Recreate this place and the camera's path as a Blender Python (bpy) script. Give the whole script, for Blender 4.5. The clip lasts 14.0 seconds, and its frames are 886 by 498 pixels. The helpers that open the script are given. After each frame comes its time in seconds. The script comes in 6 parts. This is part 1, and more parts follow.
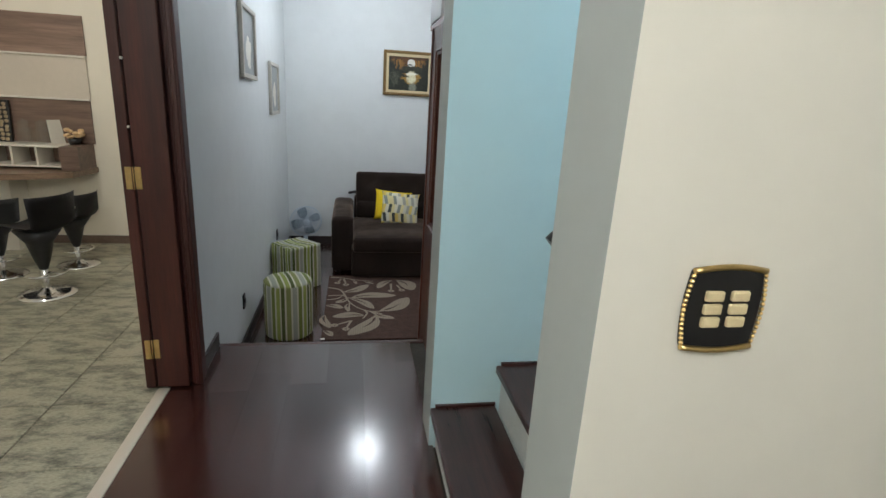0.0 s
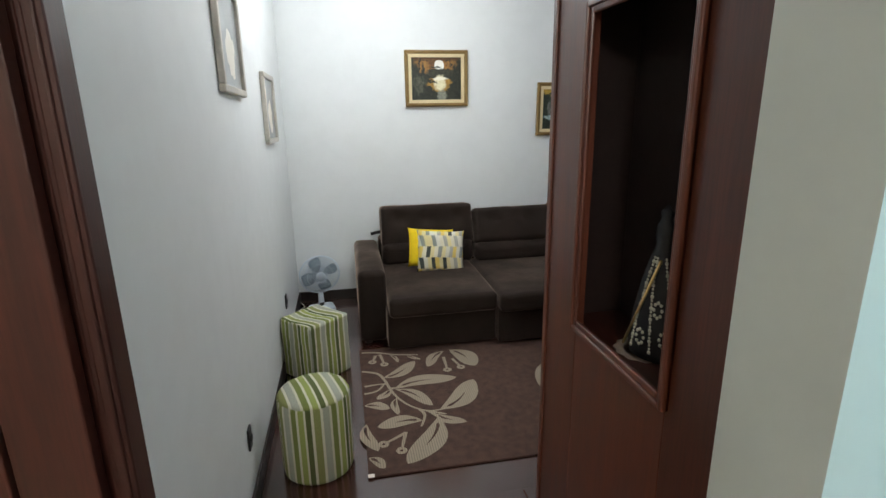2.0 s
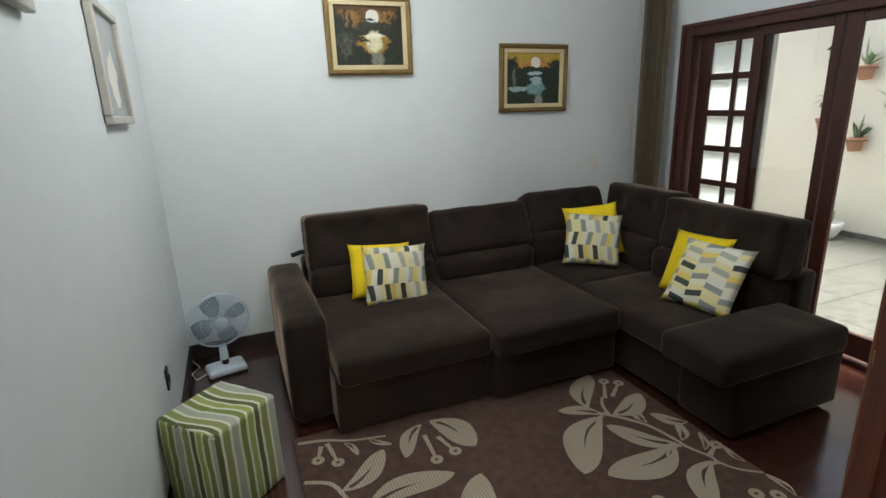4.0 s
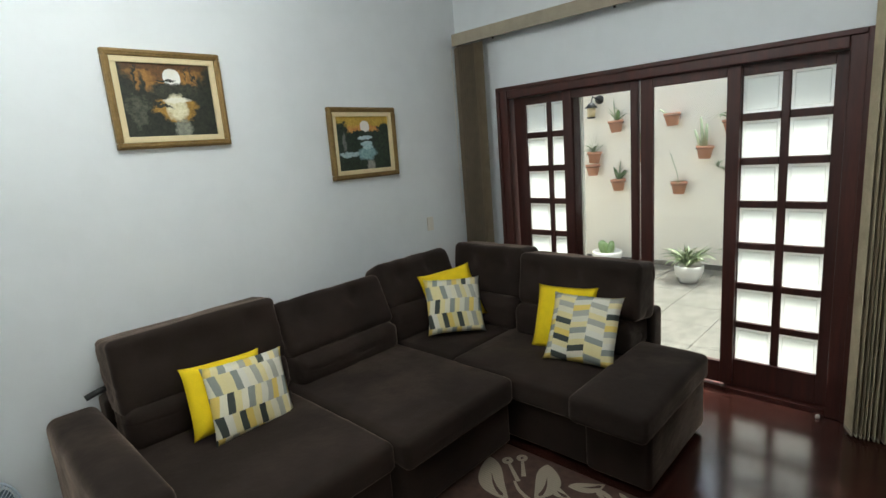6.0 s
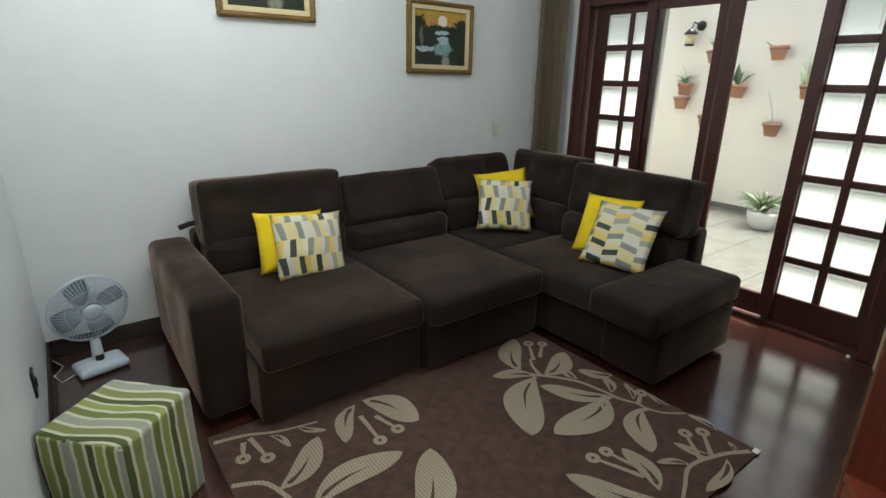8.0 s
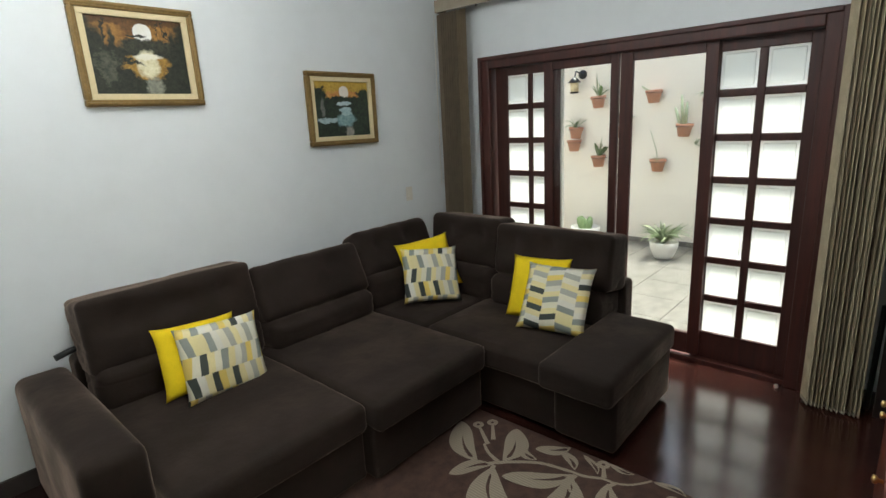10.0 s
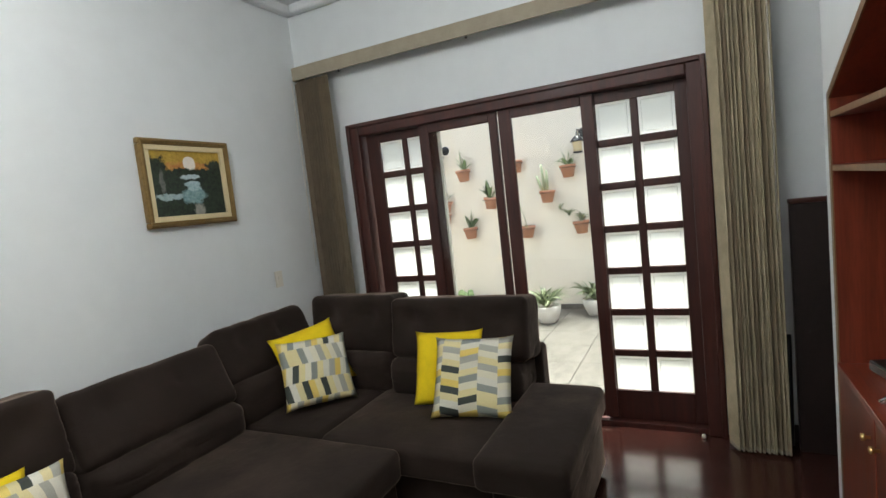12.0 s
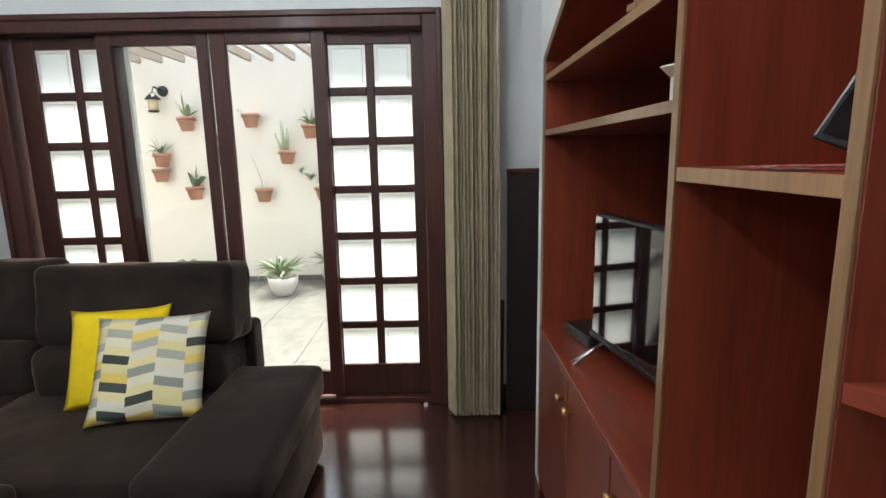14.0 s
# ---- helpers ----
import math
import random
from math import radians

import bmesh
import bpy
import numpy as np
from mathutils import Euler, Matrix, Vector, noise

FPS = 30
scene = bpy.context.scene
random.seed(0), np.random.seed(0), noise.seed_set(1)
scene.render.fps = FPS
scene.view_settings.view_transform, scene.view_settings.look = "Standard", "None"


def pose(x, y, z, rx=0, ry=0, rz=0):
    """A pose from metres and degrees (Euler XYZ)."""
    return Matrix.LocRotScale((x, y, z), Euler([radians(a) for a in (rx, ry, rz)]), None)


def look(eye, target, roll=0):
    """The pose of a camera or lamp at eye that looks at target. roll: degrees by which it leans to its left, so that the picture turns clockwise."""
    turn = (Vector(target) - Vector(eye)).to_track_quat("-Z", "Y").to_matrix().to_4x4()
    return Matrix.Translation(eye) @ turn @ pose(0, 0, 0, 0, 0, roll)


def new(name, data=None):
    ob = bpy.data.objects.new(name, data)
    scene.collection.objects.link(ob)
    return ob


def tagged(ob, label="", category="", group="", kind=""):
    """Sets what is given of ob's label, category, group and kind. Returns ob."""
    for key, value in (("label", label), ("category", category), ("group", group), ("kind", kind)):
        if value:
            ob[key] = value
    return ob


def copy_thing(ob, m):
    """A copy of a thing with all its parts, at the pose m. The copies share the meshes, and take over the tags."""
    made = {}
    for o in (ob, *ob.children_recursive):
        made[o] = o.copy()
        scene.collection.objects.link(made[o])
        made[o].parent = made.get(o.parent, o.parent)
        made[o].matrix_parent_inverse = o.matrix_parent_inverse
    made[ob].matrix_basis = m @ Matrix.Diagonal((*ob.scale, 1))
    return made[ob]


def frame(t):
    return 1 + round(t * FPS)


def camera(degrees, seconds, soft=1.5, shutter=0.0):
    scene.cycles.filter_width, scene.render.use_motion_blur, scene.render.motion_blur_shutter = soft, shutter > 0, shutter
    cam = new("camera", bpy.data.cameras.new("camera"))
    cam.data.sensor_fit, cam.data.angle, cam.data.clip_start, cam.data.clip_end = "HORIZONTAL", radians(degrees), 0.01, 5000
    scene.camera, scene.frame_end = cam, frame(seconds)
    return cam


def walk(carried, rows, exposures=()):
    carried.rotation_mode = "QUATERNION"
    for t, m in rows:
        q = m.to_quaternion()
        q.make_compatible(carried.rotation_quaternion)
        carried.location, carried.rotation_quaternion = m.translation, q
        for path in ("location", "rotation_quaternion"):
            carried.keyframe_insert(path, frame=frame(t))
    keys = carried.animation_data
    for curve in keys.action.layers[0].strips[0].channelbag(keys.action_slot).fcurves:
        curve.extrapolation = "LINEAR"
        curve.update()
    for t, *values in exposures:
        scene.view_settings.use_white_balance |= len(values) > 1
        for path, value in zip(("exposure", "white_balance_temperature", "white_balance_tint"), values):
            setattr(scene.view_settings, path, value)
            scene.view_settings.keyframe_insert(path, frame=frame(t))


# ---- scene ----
cam = camera(81.2, 14.0)
PATH = [
    (0, (0.351, 1.987, 1.863), (0.697, 3.877, 1.305), 3.4),
    (0.5, (0.269, 2.304, 1.866), (0.534, 4.209, 1.318), 1.8),
    (1, (0.22, 2.723, 1.851), (0.428, 4.644, 1.335), -0.3),
    (1.5, (0.151, 3.081, 1.829), (0.353, 5.002, 1.314), -0.4),
    (2, (0.091, 3.437, 1.83), (0.446, 5.336, 1.313), -0.9),
    (2.5, (0.077, 3.818, 1.77), (0.526, 5.697, 1.251), -0.3),
    (2.7, (0.079, 3.982, 1.763), (0.555, 5.851, 1.235), 0.1),
    (4.8, (-0.07, 5.107, 1.619), (0.894, 6.768, 1.059), -2.9),
    (5, (-0.085, 5.177, 1.628), (0.961, 6.784, 1.062), -2.6),
    (5.5, (-0.097, 5.317, 1.674), (1.196, 6.743, 1.131), -2.7),
    (6, (-0.134, 5.393, 1.761), (1.273, 6.76, 1.37), -4.6),
    (6.5, (-0.126, 5.377, 1.711), (1.309, 6.722, 1.347), -4.6),
    (7, (-0.159, 5.355, 1.618), (1.27, 6.642, 1.069), -2.4),
    (7.5, (-0.19, 5.156, 1.578), (1.027, 6.607, 0.937), -0.4),
    (7.7, (-0.207, 5.077, 1.552), (0.936, 6.585, 0.906), 1.0),
    (9.8, (-0.147, 5.334, 1.707), (1.207, 6.719, 1.206), -2.4),
    (10, (-0.128, 5.355, 1.721), (1.305, 6.661, 1.233), -3.0),
    (10.5, (-0.059, 5.418, 1.714), (1.482, 6.625, 1.304), -5.4),
    (11, (0.069, 5.539, 1.642), (1.726, 6.615, 1.335), -5.9),
    (11.5, (0.126, 5.651, 1.601), (1.832, 6.653, 1.306), -5.9),
    (12, (0.141, 5.756, 1.561), (1.922, 6.645, 1.369), -6.5),
    (12.5, (0.139, 5.799, 1.567), (1.992, 6.543, 1.441), -6.2),
    (13, (0.147, 5.783, 1.496), (2.041, 6.397, 1.314), -3.7),
    (13.5, (0.285, 5.721, 1.437), (2.244, 5.942, 1.101), -1.0),
    (14, (0.563, 5.692, 1.435), (2.531, 5.686, 1.078), -1.1),
]

walk(cam, [(t, look(eye, target, roll)) for t, eye, target, roll in PATH],
     exposures=[(0.0, 1.1, 6000, 7), (1.0, 1.45, 6250, 8), (2.5, 1.65, 6400, 7), (5.0, 1.4, 6350, 3), (7.5, 1.65, 6350, 3), (10.0, 1.58, 6450, 5), (12.0, 1.7, 6500, 7), (12.5, 1.76, 6500, 7), (13.5, 2.06, 6450, 8), (14.0, 1.98, 6350, 7)])

# ---- world and large lights ----
world = bpy.data.worlds.new("overcast")
scene.world = world
world.use_nodes = True
wn = world.node_tree
sky = wn.nodes.new("ShaderNodeTexSky")
sky.sky_type, sky.sun_disc = 'NISHITA', False
sky.sun_elevation, sky.sun_rotation = radians(79), radians(70)
sky.air_density, sky.dust_density = 1.0, 4.0
wn.links.new(sky.outputs["Color"], wn.nodes["Background"].inputs["Color"])
wn.nodes["Background"].inputs["Strength"].default_value = 0.15


def lamp(name, kind, place, target, power, colour, size):
    data = bpy.data.lights.new(name, kind)
    data.energy, data.color = power, colour
    if kind == 'SUN':
        data.angle = radians(size)
    elif kind == 'AREA':
        data.shape, data.size = 'DISK', size
    else:
        data.shadow_soft_size = size
    ob = new(name, data)
    ob.matrix_world = look(place, target)
    return ob


lamp("sun", 'SUN', (7.2, 6.2, 12), (5, 7, 0), 5.0, (1.0, 0.98, 0.94), 25)
lamp("room_light", 'POINT', (0.52, 7.12, 2.85), (0.52, 7.12, 0), 13.5, (0.98, 0.99, 1.0), 0.17)
# second room lamp is an added fill for the west wall and wall unit
lamp("room_light", 'POINT', (1.35, 5.95, 2.95), (1.35, 5.95, 0), 8, (0.98, 0.99, 1.0), 0.17)
lamp("kitchen_bulb", 'POINT', (-2.0, 5.2, 2.85), (-2.0, 5.2, 0), 18, (1.0, 0.90, 0.76), 0.12)
lamp("hall_bulb", 'POINT', (-0.4, 1.0, 2.9), (-0.4, 1.0, 0), 37, (1.0, 0.95, 0.88), 0.2)
# assumed lamp, unseen, added to brighten the cyan stair wall
lamp("stair_fill", 'POINT', (2.2, 3.3, 2.9), (2.2, 3.3, 0), 10, (0.95, 0.98, 1.0), 0.12)


# ---- materials ----
def nodes_of(name):
    m = bpy.data.materials.new(name)
    m.use_nodes = True
    t = m.node_tree
    return m, t, t.nodes["Principled BSDF"]


def tex_space(t, coord="Object", scale=(1, 1, 1), rot=(0, 0, 0)):
    c = t.nodes.new("ShaderNodeTexCoord")
    mp = t.nodes.new("ShaderNodeMapping")
    mp.inputs["Scale"].default_value = scale
    mp.inputs["Rotation"].default_value = [radians(a) for a in rot]
    t.links.new(c.outputs[coord], mp.inputs["Vector"])
    return mp.outputs["Vector"]


def noise_tex(t, vec, scale, detail=4.0, rough=0.55):
    n = t.nodes.new("ShaderNodeTexNoise")
    n.inputs["Scale"].default_value = scale
    n.inputs["Detail"].default_value = detail
    n.inputs["Roughness"].default_value = rough
    t.links.new(vec, n.inputs["Vector"])
    return n.outputs["Fac"]


def ramp(t, fac, stops, mode='LINEAR'):
    r = t.nodes.new("ShaderNodeValToRGB")
    r.color_ramp.interpolation = mode
    e = r.color_ramp.elements
    while len(e) < len(stops):
        e.new(0.5)
    for k, (p, c) in enumerate(stops):
        e[k].position, e[k].color = p, (*c, 1)
    t.links.new(fac, r.inputs["Fac"])
    return r.outputs["Color"]


def mixed(t, a, b, fac, mode='MIX'):
    m = t.nodes.new("ShaderNodeMix")
    m.data_type, m.blend_type = 'RGBA', mode
    for sock, v in ((m.inputs[6], a), (m.inputs[7], b), (m.inputs[0], fac)):
        if hasattr(v, "is_linked"):
            t.links.new(v, sock)
        elif isinstance(v, (int, float)):
            sock.default_value = v
        else:
            sock.default_value = (*v, 1)
    return m.outputs[2]


def bumped(t, b, height, strength, dist=0.01):
    n = t.nodes.new("ShaderNodeBump")
    n.inputs["Strength"].default_value, n.inputs["Distance"].default_value = strength, dist
    t.links.new(height, n.inputs["Height"])
    t.links.new(n.outputs["Normal"], b.inputs["Normal"])


def arith(t, op, a, b=None, c=None):
    n = t.nodes.new("ShaderNodeMath")
    n.operation = op
    for k, v in enumerate((a, b, c)):
        if v is None:
            continue
        if isinstance(v, (int, float)):
            n.inputs[k].default_value = v
        else:
            t.links.new(v, n.inputs[k])
    return n.outputs[0]


def plain(name, colour, rough=0.5, metal=0.0, scale=30.0, vary=0.12, bump=0.08, coat=0.0):
    """A surface of one colour with grain and broad blotches."""
    m, t, b = nodes_of(name)
    v = tex_space(t)
    fine, broad = noise_tex(t, v, scale), noise_tex(t, v, scale * 0.07, 3)
    dark = tuple(c * (1 - vary) for c in colour)
    lite = tuple(min(1, c * (1 + vary)) for c in colour)
    c1 = ramp(t, fine, [(0.3, dark), (0.7, lite)])
    c2 = ramp(t, broad, [(0.35, dark), (0.65, lite)])
    t.links.new(mixed(t, c1, c2, 0.5), b.inputs["Base Color"])
    b.inputs["Roughness"].default_value, b.inputs["Metallic"].default_value = rough, metal
    b.inputs["Coat Weight"].default_value = coat
    if bump:
        bumped(t, b, fine, bump, 0.004)
    return m


def wall_paint(name, colour, dirt=0.06):
    m, t, b = nodes_of(name)
    v = tex_space(t)
    broad, fine, mid = noise_tex(t, v, 0.9, 4), noise_tex(t, v, 90, 3), noise_tex(t, v, 7, 4)
    low = tuple(c * (1 - dirt) for c in colour)
    c1 = ramp(t, broad, [(0.3, low), (0.7, colour)])
    c2 = ramp(t, mid, [(0.35, low), (0.6, colour)])
    t.links.new(mixed(t, c1, c2, 0.4), b.inputs["Base Color"])
    b.inputs["Roughness"].default_value = 0.6
    bumped(t, b, arith(t, 'ADD', arith(t, 'MULTIPLY', fine, 0.5), mid), 0.12, 0.004)
    return m


def wood(name, dark, lite, rough=0.35, axis='Z', coat=0.2, fine=1.0, vary=True):
    """Grain stretched along one axis; each piece takes its own tone."""
    m, t, b = nodes_of(name)
    sc = {'X': (0.6, 9, 9), 'Y': (9, 0.6, 9), 'Z': (9, 9, 0.6)}[axis]
    v = tex_space(t, "Object", tuple(s * fine for s in sc))
    info = t.nodes.new("ShaderNodeObjectInfo")
    add = t.nodes.new("ShaderNodeVectorMath")
    add.operation = 'ADD'
    comb = t.nodes.new("ShaderNodeCombineXYZ")
    for k in range(3):
        t.links.new(arith(t, 'MULTIPLY', info.outputs["Random"], 17.0 + 5 * k), comb.inputs[k])
    t.links.new(v, add.inputs[0])
    t.links.new(comb.outputs[0], add.inputs[1])
    g = noise_tex(t, add.outputs[0], 2.2, 7, 0.62)
    g2 = noise_tex(t, add.outputs[0], 14, 3, 0.5)
    col = ramp(t, g, [(0.28, dark), (0.52, tuple((a + c) / 2 for a, c in zip(dark, lite))), (0.75, lite)])
    pores = ramp(t, g2, [(0.35, (0.72, 0.72, 0.72)), (0.55, (1, 1, 1))])
    col = mixed(t, col, pores, 0.6, 'MULTIPLY')
    if vary:
        tone = arith(t, 'ADD', arith(t, 'MULTIPLY', info.outputs["Random"], 0.3), 0.85)
        hsv = t.nodes.new("ShaderNodeHueSaturation")
        t.links.new(col, hsv.inputs["Color"])
        t.links.new(tone, hsv.inputs["Value"])
        col = hsv.outputs["Color"]
    t.links.new(col, b.inputs["Base Color"])
    b.inputs["Roughness"].default_value = rough
    rr = arith(t, 'ADD', arith(t, 'MULTIPLY', g, 0.18), rough - 0.09)
    t.links.new(rr, b.inputs["Roughness"])
    b.inputs["Coat Weight"].default_value, b.inputs["Coat Roughness"].default_value = coat, 0.13
    bumped(t, b, g2, 0.06, 0.003)
    return m


def velvet(name, colour):
    """Suede whose nap lies in patches: some drink the light, some shine."""
    m, t, b = nodes_of(name)
    v = tex_space(t)
    nap, fine, fold = noise_tex(t, v, 2.6, 4, 0.55), noise_tex(t, v, 240, 2), noise_tex(t, tex_space(t, "Object", (1, 1, 2.2)), 11, 4, 0.6)
    c1 = ramp(t, nap, [(0.36, tuple(c * 0.75 for c in colour)), (0.5, tuple(c * 1.0 for c in colour)), (0.66, tuple(c * 1.45 for c in colour))])
    c2 = ramp(t, fine, [(0.3, tuple(c * 0.7 for c in colour)), (0.7, tuple(c * 1.2 for c in colour))])
    t.links.new(mixed(t, c1, c2, 0.35), b.inputs["Base Color"])
    b.inputs["Roughness"].default_value = 0.88
    b.inputs["Specular IOR Level"].default_value = 0.22
    k = t.nodes.new("ShaderNodeMapRange")
    k.inputs["From Min"].default_value, k.inputs["From Max"].default_value = 0.40, 0.66
    k.inputs["To Min"].default_value, k.inputs["To Max"].default_value = 0.30, 0.80
    t.links.new(nap, k.inputs["Value"])
    t.links.new(k.outputs["Result"], b.inputs["Sheen Weight"])
    b.inputs["Sheen Roughness"].default_value = 0.32
    b.inputs["Sheen Tint"].default_value = (0.86, 0.66, 0.54, 1)
    bumped(t, b, arith(t, 'ADD', arith(t, 'MULTIPLY', fine, 0.12), arith(t, 'ADD', fold, arith(t, 'MULTIPLY', nap, 0.4))), 0.26, 0.011)
    return m


def striped(name, stops, period):
    """Woven stripes across the U direction of the cover."""
    m, t, b = nodes_of(name)
    c = t.nodes.new("ShaderNodeUVMap")
    sep = t.nodes.new("ShaderNodeSeparateXYZ")
    t.links.new(c.outputs["UV"], sep.inputs[0])
    u = arith(t, 'FRACT', arith(t, 'DIVIDE', sep.outputs[0], period))
    col = ramp(t, u, stops, 'CONSTANT')
    weave = noise_tex(t, tex_space(t), 260, 2)
    col = mixed(t, col, ramp(t, weave, [(0.3, (0.72, 0.72, 0.72)), (0.7, (1, 1, 1))]), 0.7, 'MULTIPLY')
    t.links.new(col, b.inputs["Base Color"])
    b.inputs["Roughness"].default_value = 0.9
    bumped(t, b, weave, 0.3, 0.003)
    return m


def parallelogram_print(name, turned):
    """Cotton print: columns of slanted blocks in cream, greys and yellows."""
    m, t, b = nodes_of(name)
    c = t.nodes.new("ShaderNodeUVMap")
    sep = t.nodes.new("ShaderNodeSeparateXYZ")
    t.links.new(c.outputs["UV"], sep.inputs[0])
    a, z = (sep.outputs[1], sep.outputs[0]) if turned else (sep.outputs[0], sep.outputs[1])
    uu = arith(t, 'DIVIDE', a, 0.098)
    col = arith(t, 'FLOOR', uu)
    fr = arith(t, 'SUBTRACT', arith(t, 'FRACT', uu), 0.5)
    sign = arith(t, 'SUBTRACT', arith(t, 'MULTIPLY', arith(t, 'MODULO', arith(t, 'ADD', col, 40), 2.0), 2.0), 1.0)
    vv = arith(t, 'ADD', arith(t, 'DIVIDE', z, 0.034), arith(t, 'MULTIPLY', arith(t, 'MULTIPLY', fr, sign), 0.5))
    vv = arith(t, 'ADD', vv, arith(t, 'MULTIPLY', col, 0.43))
    row = arith(t, 'FLOOR', vv)
    comb = t.nodes.new("ShaderNodeCombineXYZ")
    t.links.new(col, comb.inputs[0])
    t.links.new(row, comb.inputs[1])
    wnz = t.nodes.new("ShaderNodeTexWhiteNoise")
    wnz.noise_dimensions = '2D'
    t.links.new(comb.outputs[0], wnz.inputs["Vector"])
    turn_ = arith(t, 'MODULO', arith(t, 'ADD', arith(t, 'ADD', row, col), 399), 3.0)
    pick = arith(t, 'DIVIDE', arith(t, 'ADD', arith(t, 'ROUND', turn_), arith(t, 'MULTIPLY', wnz.outputs["Value"], 0.98)), 3.0)
    colr = ramp(t, pick, [(0.0, (0.80, 0.75, 0.58)), (0.16, (0.72, 0.69, 0.56)), (0.25, (0.80, 0.70, 0.38)), (0.333, (0.30, 0.32, 0.28)), (0.45, (0.06, 0.07, 0.06)), (0.57, (0.45, 0.44, 0.37)),
                          (0.667, (0.82, 0.62, 0.16)), (0.80, (0.80, 0.70, 0.36)), (0.93, (0.78, 0.75, 0.64))], 'CONSTANT')
    weave = noise_tex(t, tex_space(t), 300, 2)
    colr = mixed(t, colr, ramp(t, weave, [(0.3, (0.82, 0.82, 0.82)), (0.7, (1, 1, 1))]), 0.7, 'MULTIPLY')
    t.links.new(colr, b.inputs["Base Color"])
    b.inputs["Roughness"].default_value = 0.85
    bumped(t, b, weave, 0.2, 0.002)
    return m


def clear_glass(name):
    m, t, b = nodes_of(name)
    t.nodes.remove(b)
    out = t.nodes["Material Output"]
    tr, gl = t.nodes.new("ShaderNodeBsdfTransparent"), t.nodes.new("ShaderNodeBsdfGlossy")
    tr.inputs["Color"].default_value = (0.96, 0.98, 0.97, 1)
    gl.inputs["Roughness"].default_value = 0.03
    fr = t.nodes.new("ShaderNodeFresnel")
    fr.inputs["IOR"].default_value = 1.45
    mx = t.nodes.new("ShaderNodeMixShader")
    t.links.new(fr.outputs[0], mx.inputs[0])
    t.links.new(tr.outputs[0], mx.inputs[1])
    t.links.new(gl.outputs[0], mx.inputs[2])
    t.links.new(mx.outputs[0], out.inputs["Surface"])
    return m


def frosted_glass(name):
    m, t, b = nodes_of(name)
    t.nodes.remove(b)
    out = t.nodes["Material Output"]
    tl, gl = t.nodes.new("ShaderNodeBsdfTranslucent"), t.nodes.new("ShaderNodeBsdfGlossy")
    tr = t.nodes.new("ShaderNodeBsdfRefraction")
    tr.inputs["Roughness"].default_value, tr.inputs["IOR"].default_value = 0.45, 1.15
    tl.inputs["Color"].default_value = (0.93, 0.95, 0.92, 1)
    tr.inputs["Color"].default_value = (0.95, 0.97, 0.94, 1)
    gl.inputs["Roughness"].default_value = 0.2
    fr = t.nodes.new("ShaderNodeFresnel")
    m1, m2 = t.nodes.new("ShaderNodeMixShader"), t.nodes.new("ShaderNodeMixShader")
    m1.inputs[0].default_value = 0.5
    t.links.new(tl.outputs[0], m1.inputs[1])
    t.links.new(tr.outputs[0], m1.inputs[2])
    t.links.new(fr.outputs[0], m2.inputs[0])
    t.links.new(m1.outputs[0], m2.inputs[1])
    t.links.new(gl.outputs[0], m2.inputs[2])
    t.links.new(m2.outputs[0], out.inputs["Surface"])
    n = t.nodes.new("ShaderNodeBump")
    n.inputs["Strength"].default_value, n.inputs["Distance"].default_value = 0.3, 0.003
    t.links.new(noise_tex(t, tex_space(t), 60, 2), n.inputs["Height"])
    for s in (tr, gl):
        t.links.new(n.outputs["Normal"], s.inputs["Normal"])
    return m


def granite(name, lite, dark):
    m, t, b = nodes_of(name)
    info = t.nodes.new("ShaderNodeObjectInfo")
    v = tex_space(t, "Object", (1, 2.2, 1), (0, 0, 35))
    off = t.nodes.new("ShaderNodeVectorMath")
    off.operation = 'ADD'
    comb = t.nodes.new("ShaderNodeCombineXYZ")
    t.links.new(arith(t, 'MULTIPLY', info.outputs["Random"], 31.0), comb.inputs[0])
    t.links.new(arith(t, 'MULTIPLY', info.outputs["Random"], 77.0), comb.inputs[1])
    t.links.new(v, off.inputs[0])
    t.links.new(comb.outputs[0], off.inputs[1])
    veins, speck = noise_tex(t, off.outputs[0], 5.5, 9, 0.74), noise_tex(t, off.outputs[0], 60, 3)
    c1 = ramp(t, veins, [(0.39, dark), (0.48, tuple((a + c) / 2 for a, c in zip(lite, dark))), (0.55, lite)])
    c2 = ramp(t, speck, [(0.35, tuple(c * 0.6 for c in dark)), (0.6, lite)])
    t.links.new(mixed(t, c1, c2, 0.25), b.inputs["Base Color"])
    b.inputs["Roughness"].default_value = 0.28
    return m


M_WHITE = wall_paint("white_wall_paint", (0.79, 0.815, 0.82))
M_CREAM = wall_paint("cream_wall_paint", (0.83, 0.805, 0.715), 0.04)
M_KITCHEN = wall_paint("kitchen_cream_paint", (0.80, 0.74, 0.62), 0.04)
M_CYAN = wall_paint("pale_cyan_paint", (0.56, 0.745, 0.785), 0.05)
# greyer tone for the end faces of the hall and stair walls
M_END = wall_paint("grey_white_wall_end", (0.52, 0.565, 0.55), 0.06)
M_PATIO_WALL = wall_paint("cream_patio_paint", (0.87, 0.815, 0.71), 0.05)
M_CEIL = wall_paint("ceiling_white", (0.80, 0.81, 0.82), 0.04)
M_FLOOR = wood("dark_floor_wood", (0.034, 0.0100, 0.0080), (0.080, 0.026, 0.018), 0.2, 'Y', 0.9)
M_FLOOR.node_tree.nodes["Principled BSDF"].inputs["Coat Roughness"].default_value = 0.15
ft, fb = M_FLOOR.node_tree, M_FLOOR.node_tree.nodes["Principled BSDF"]
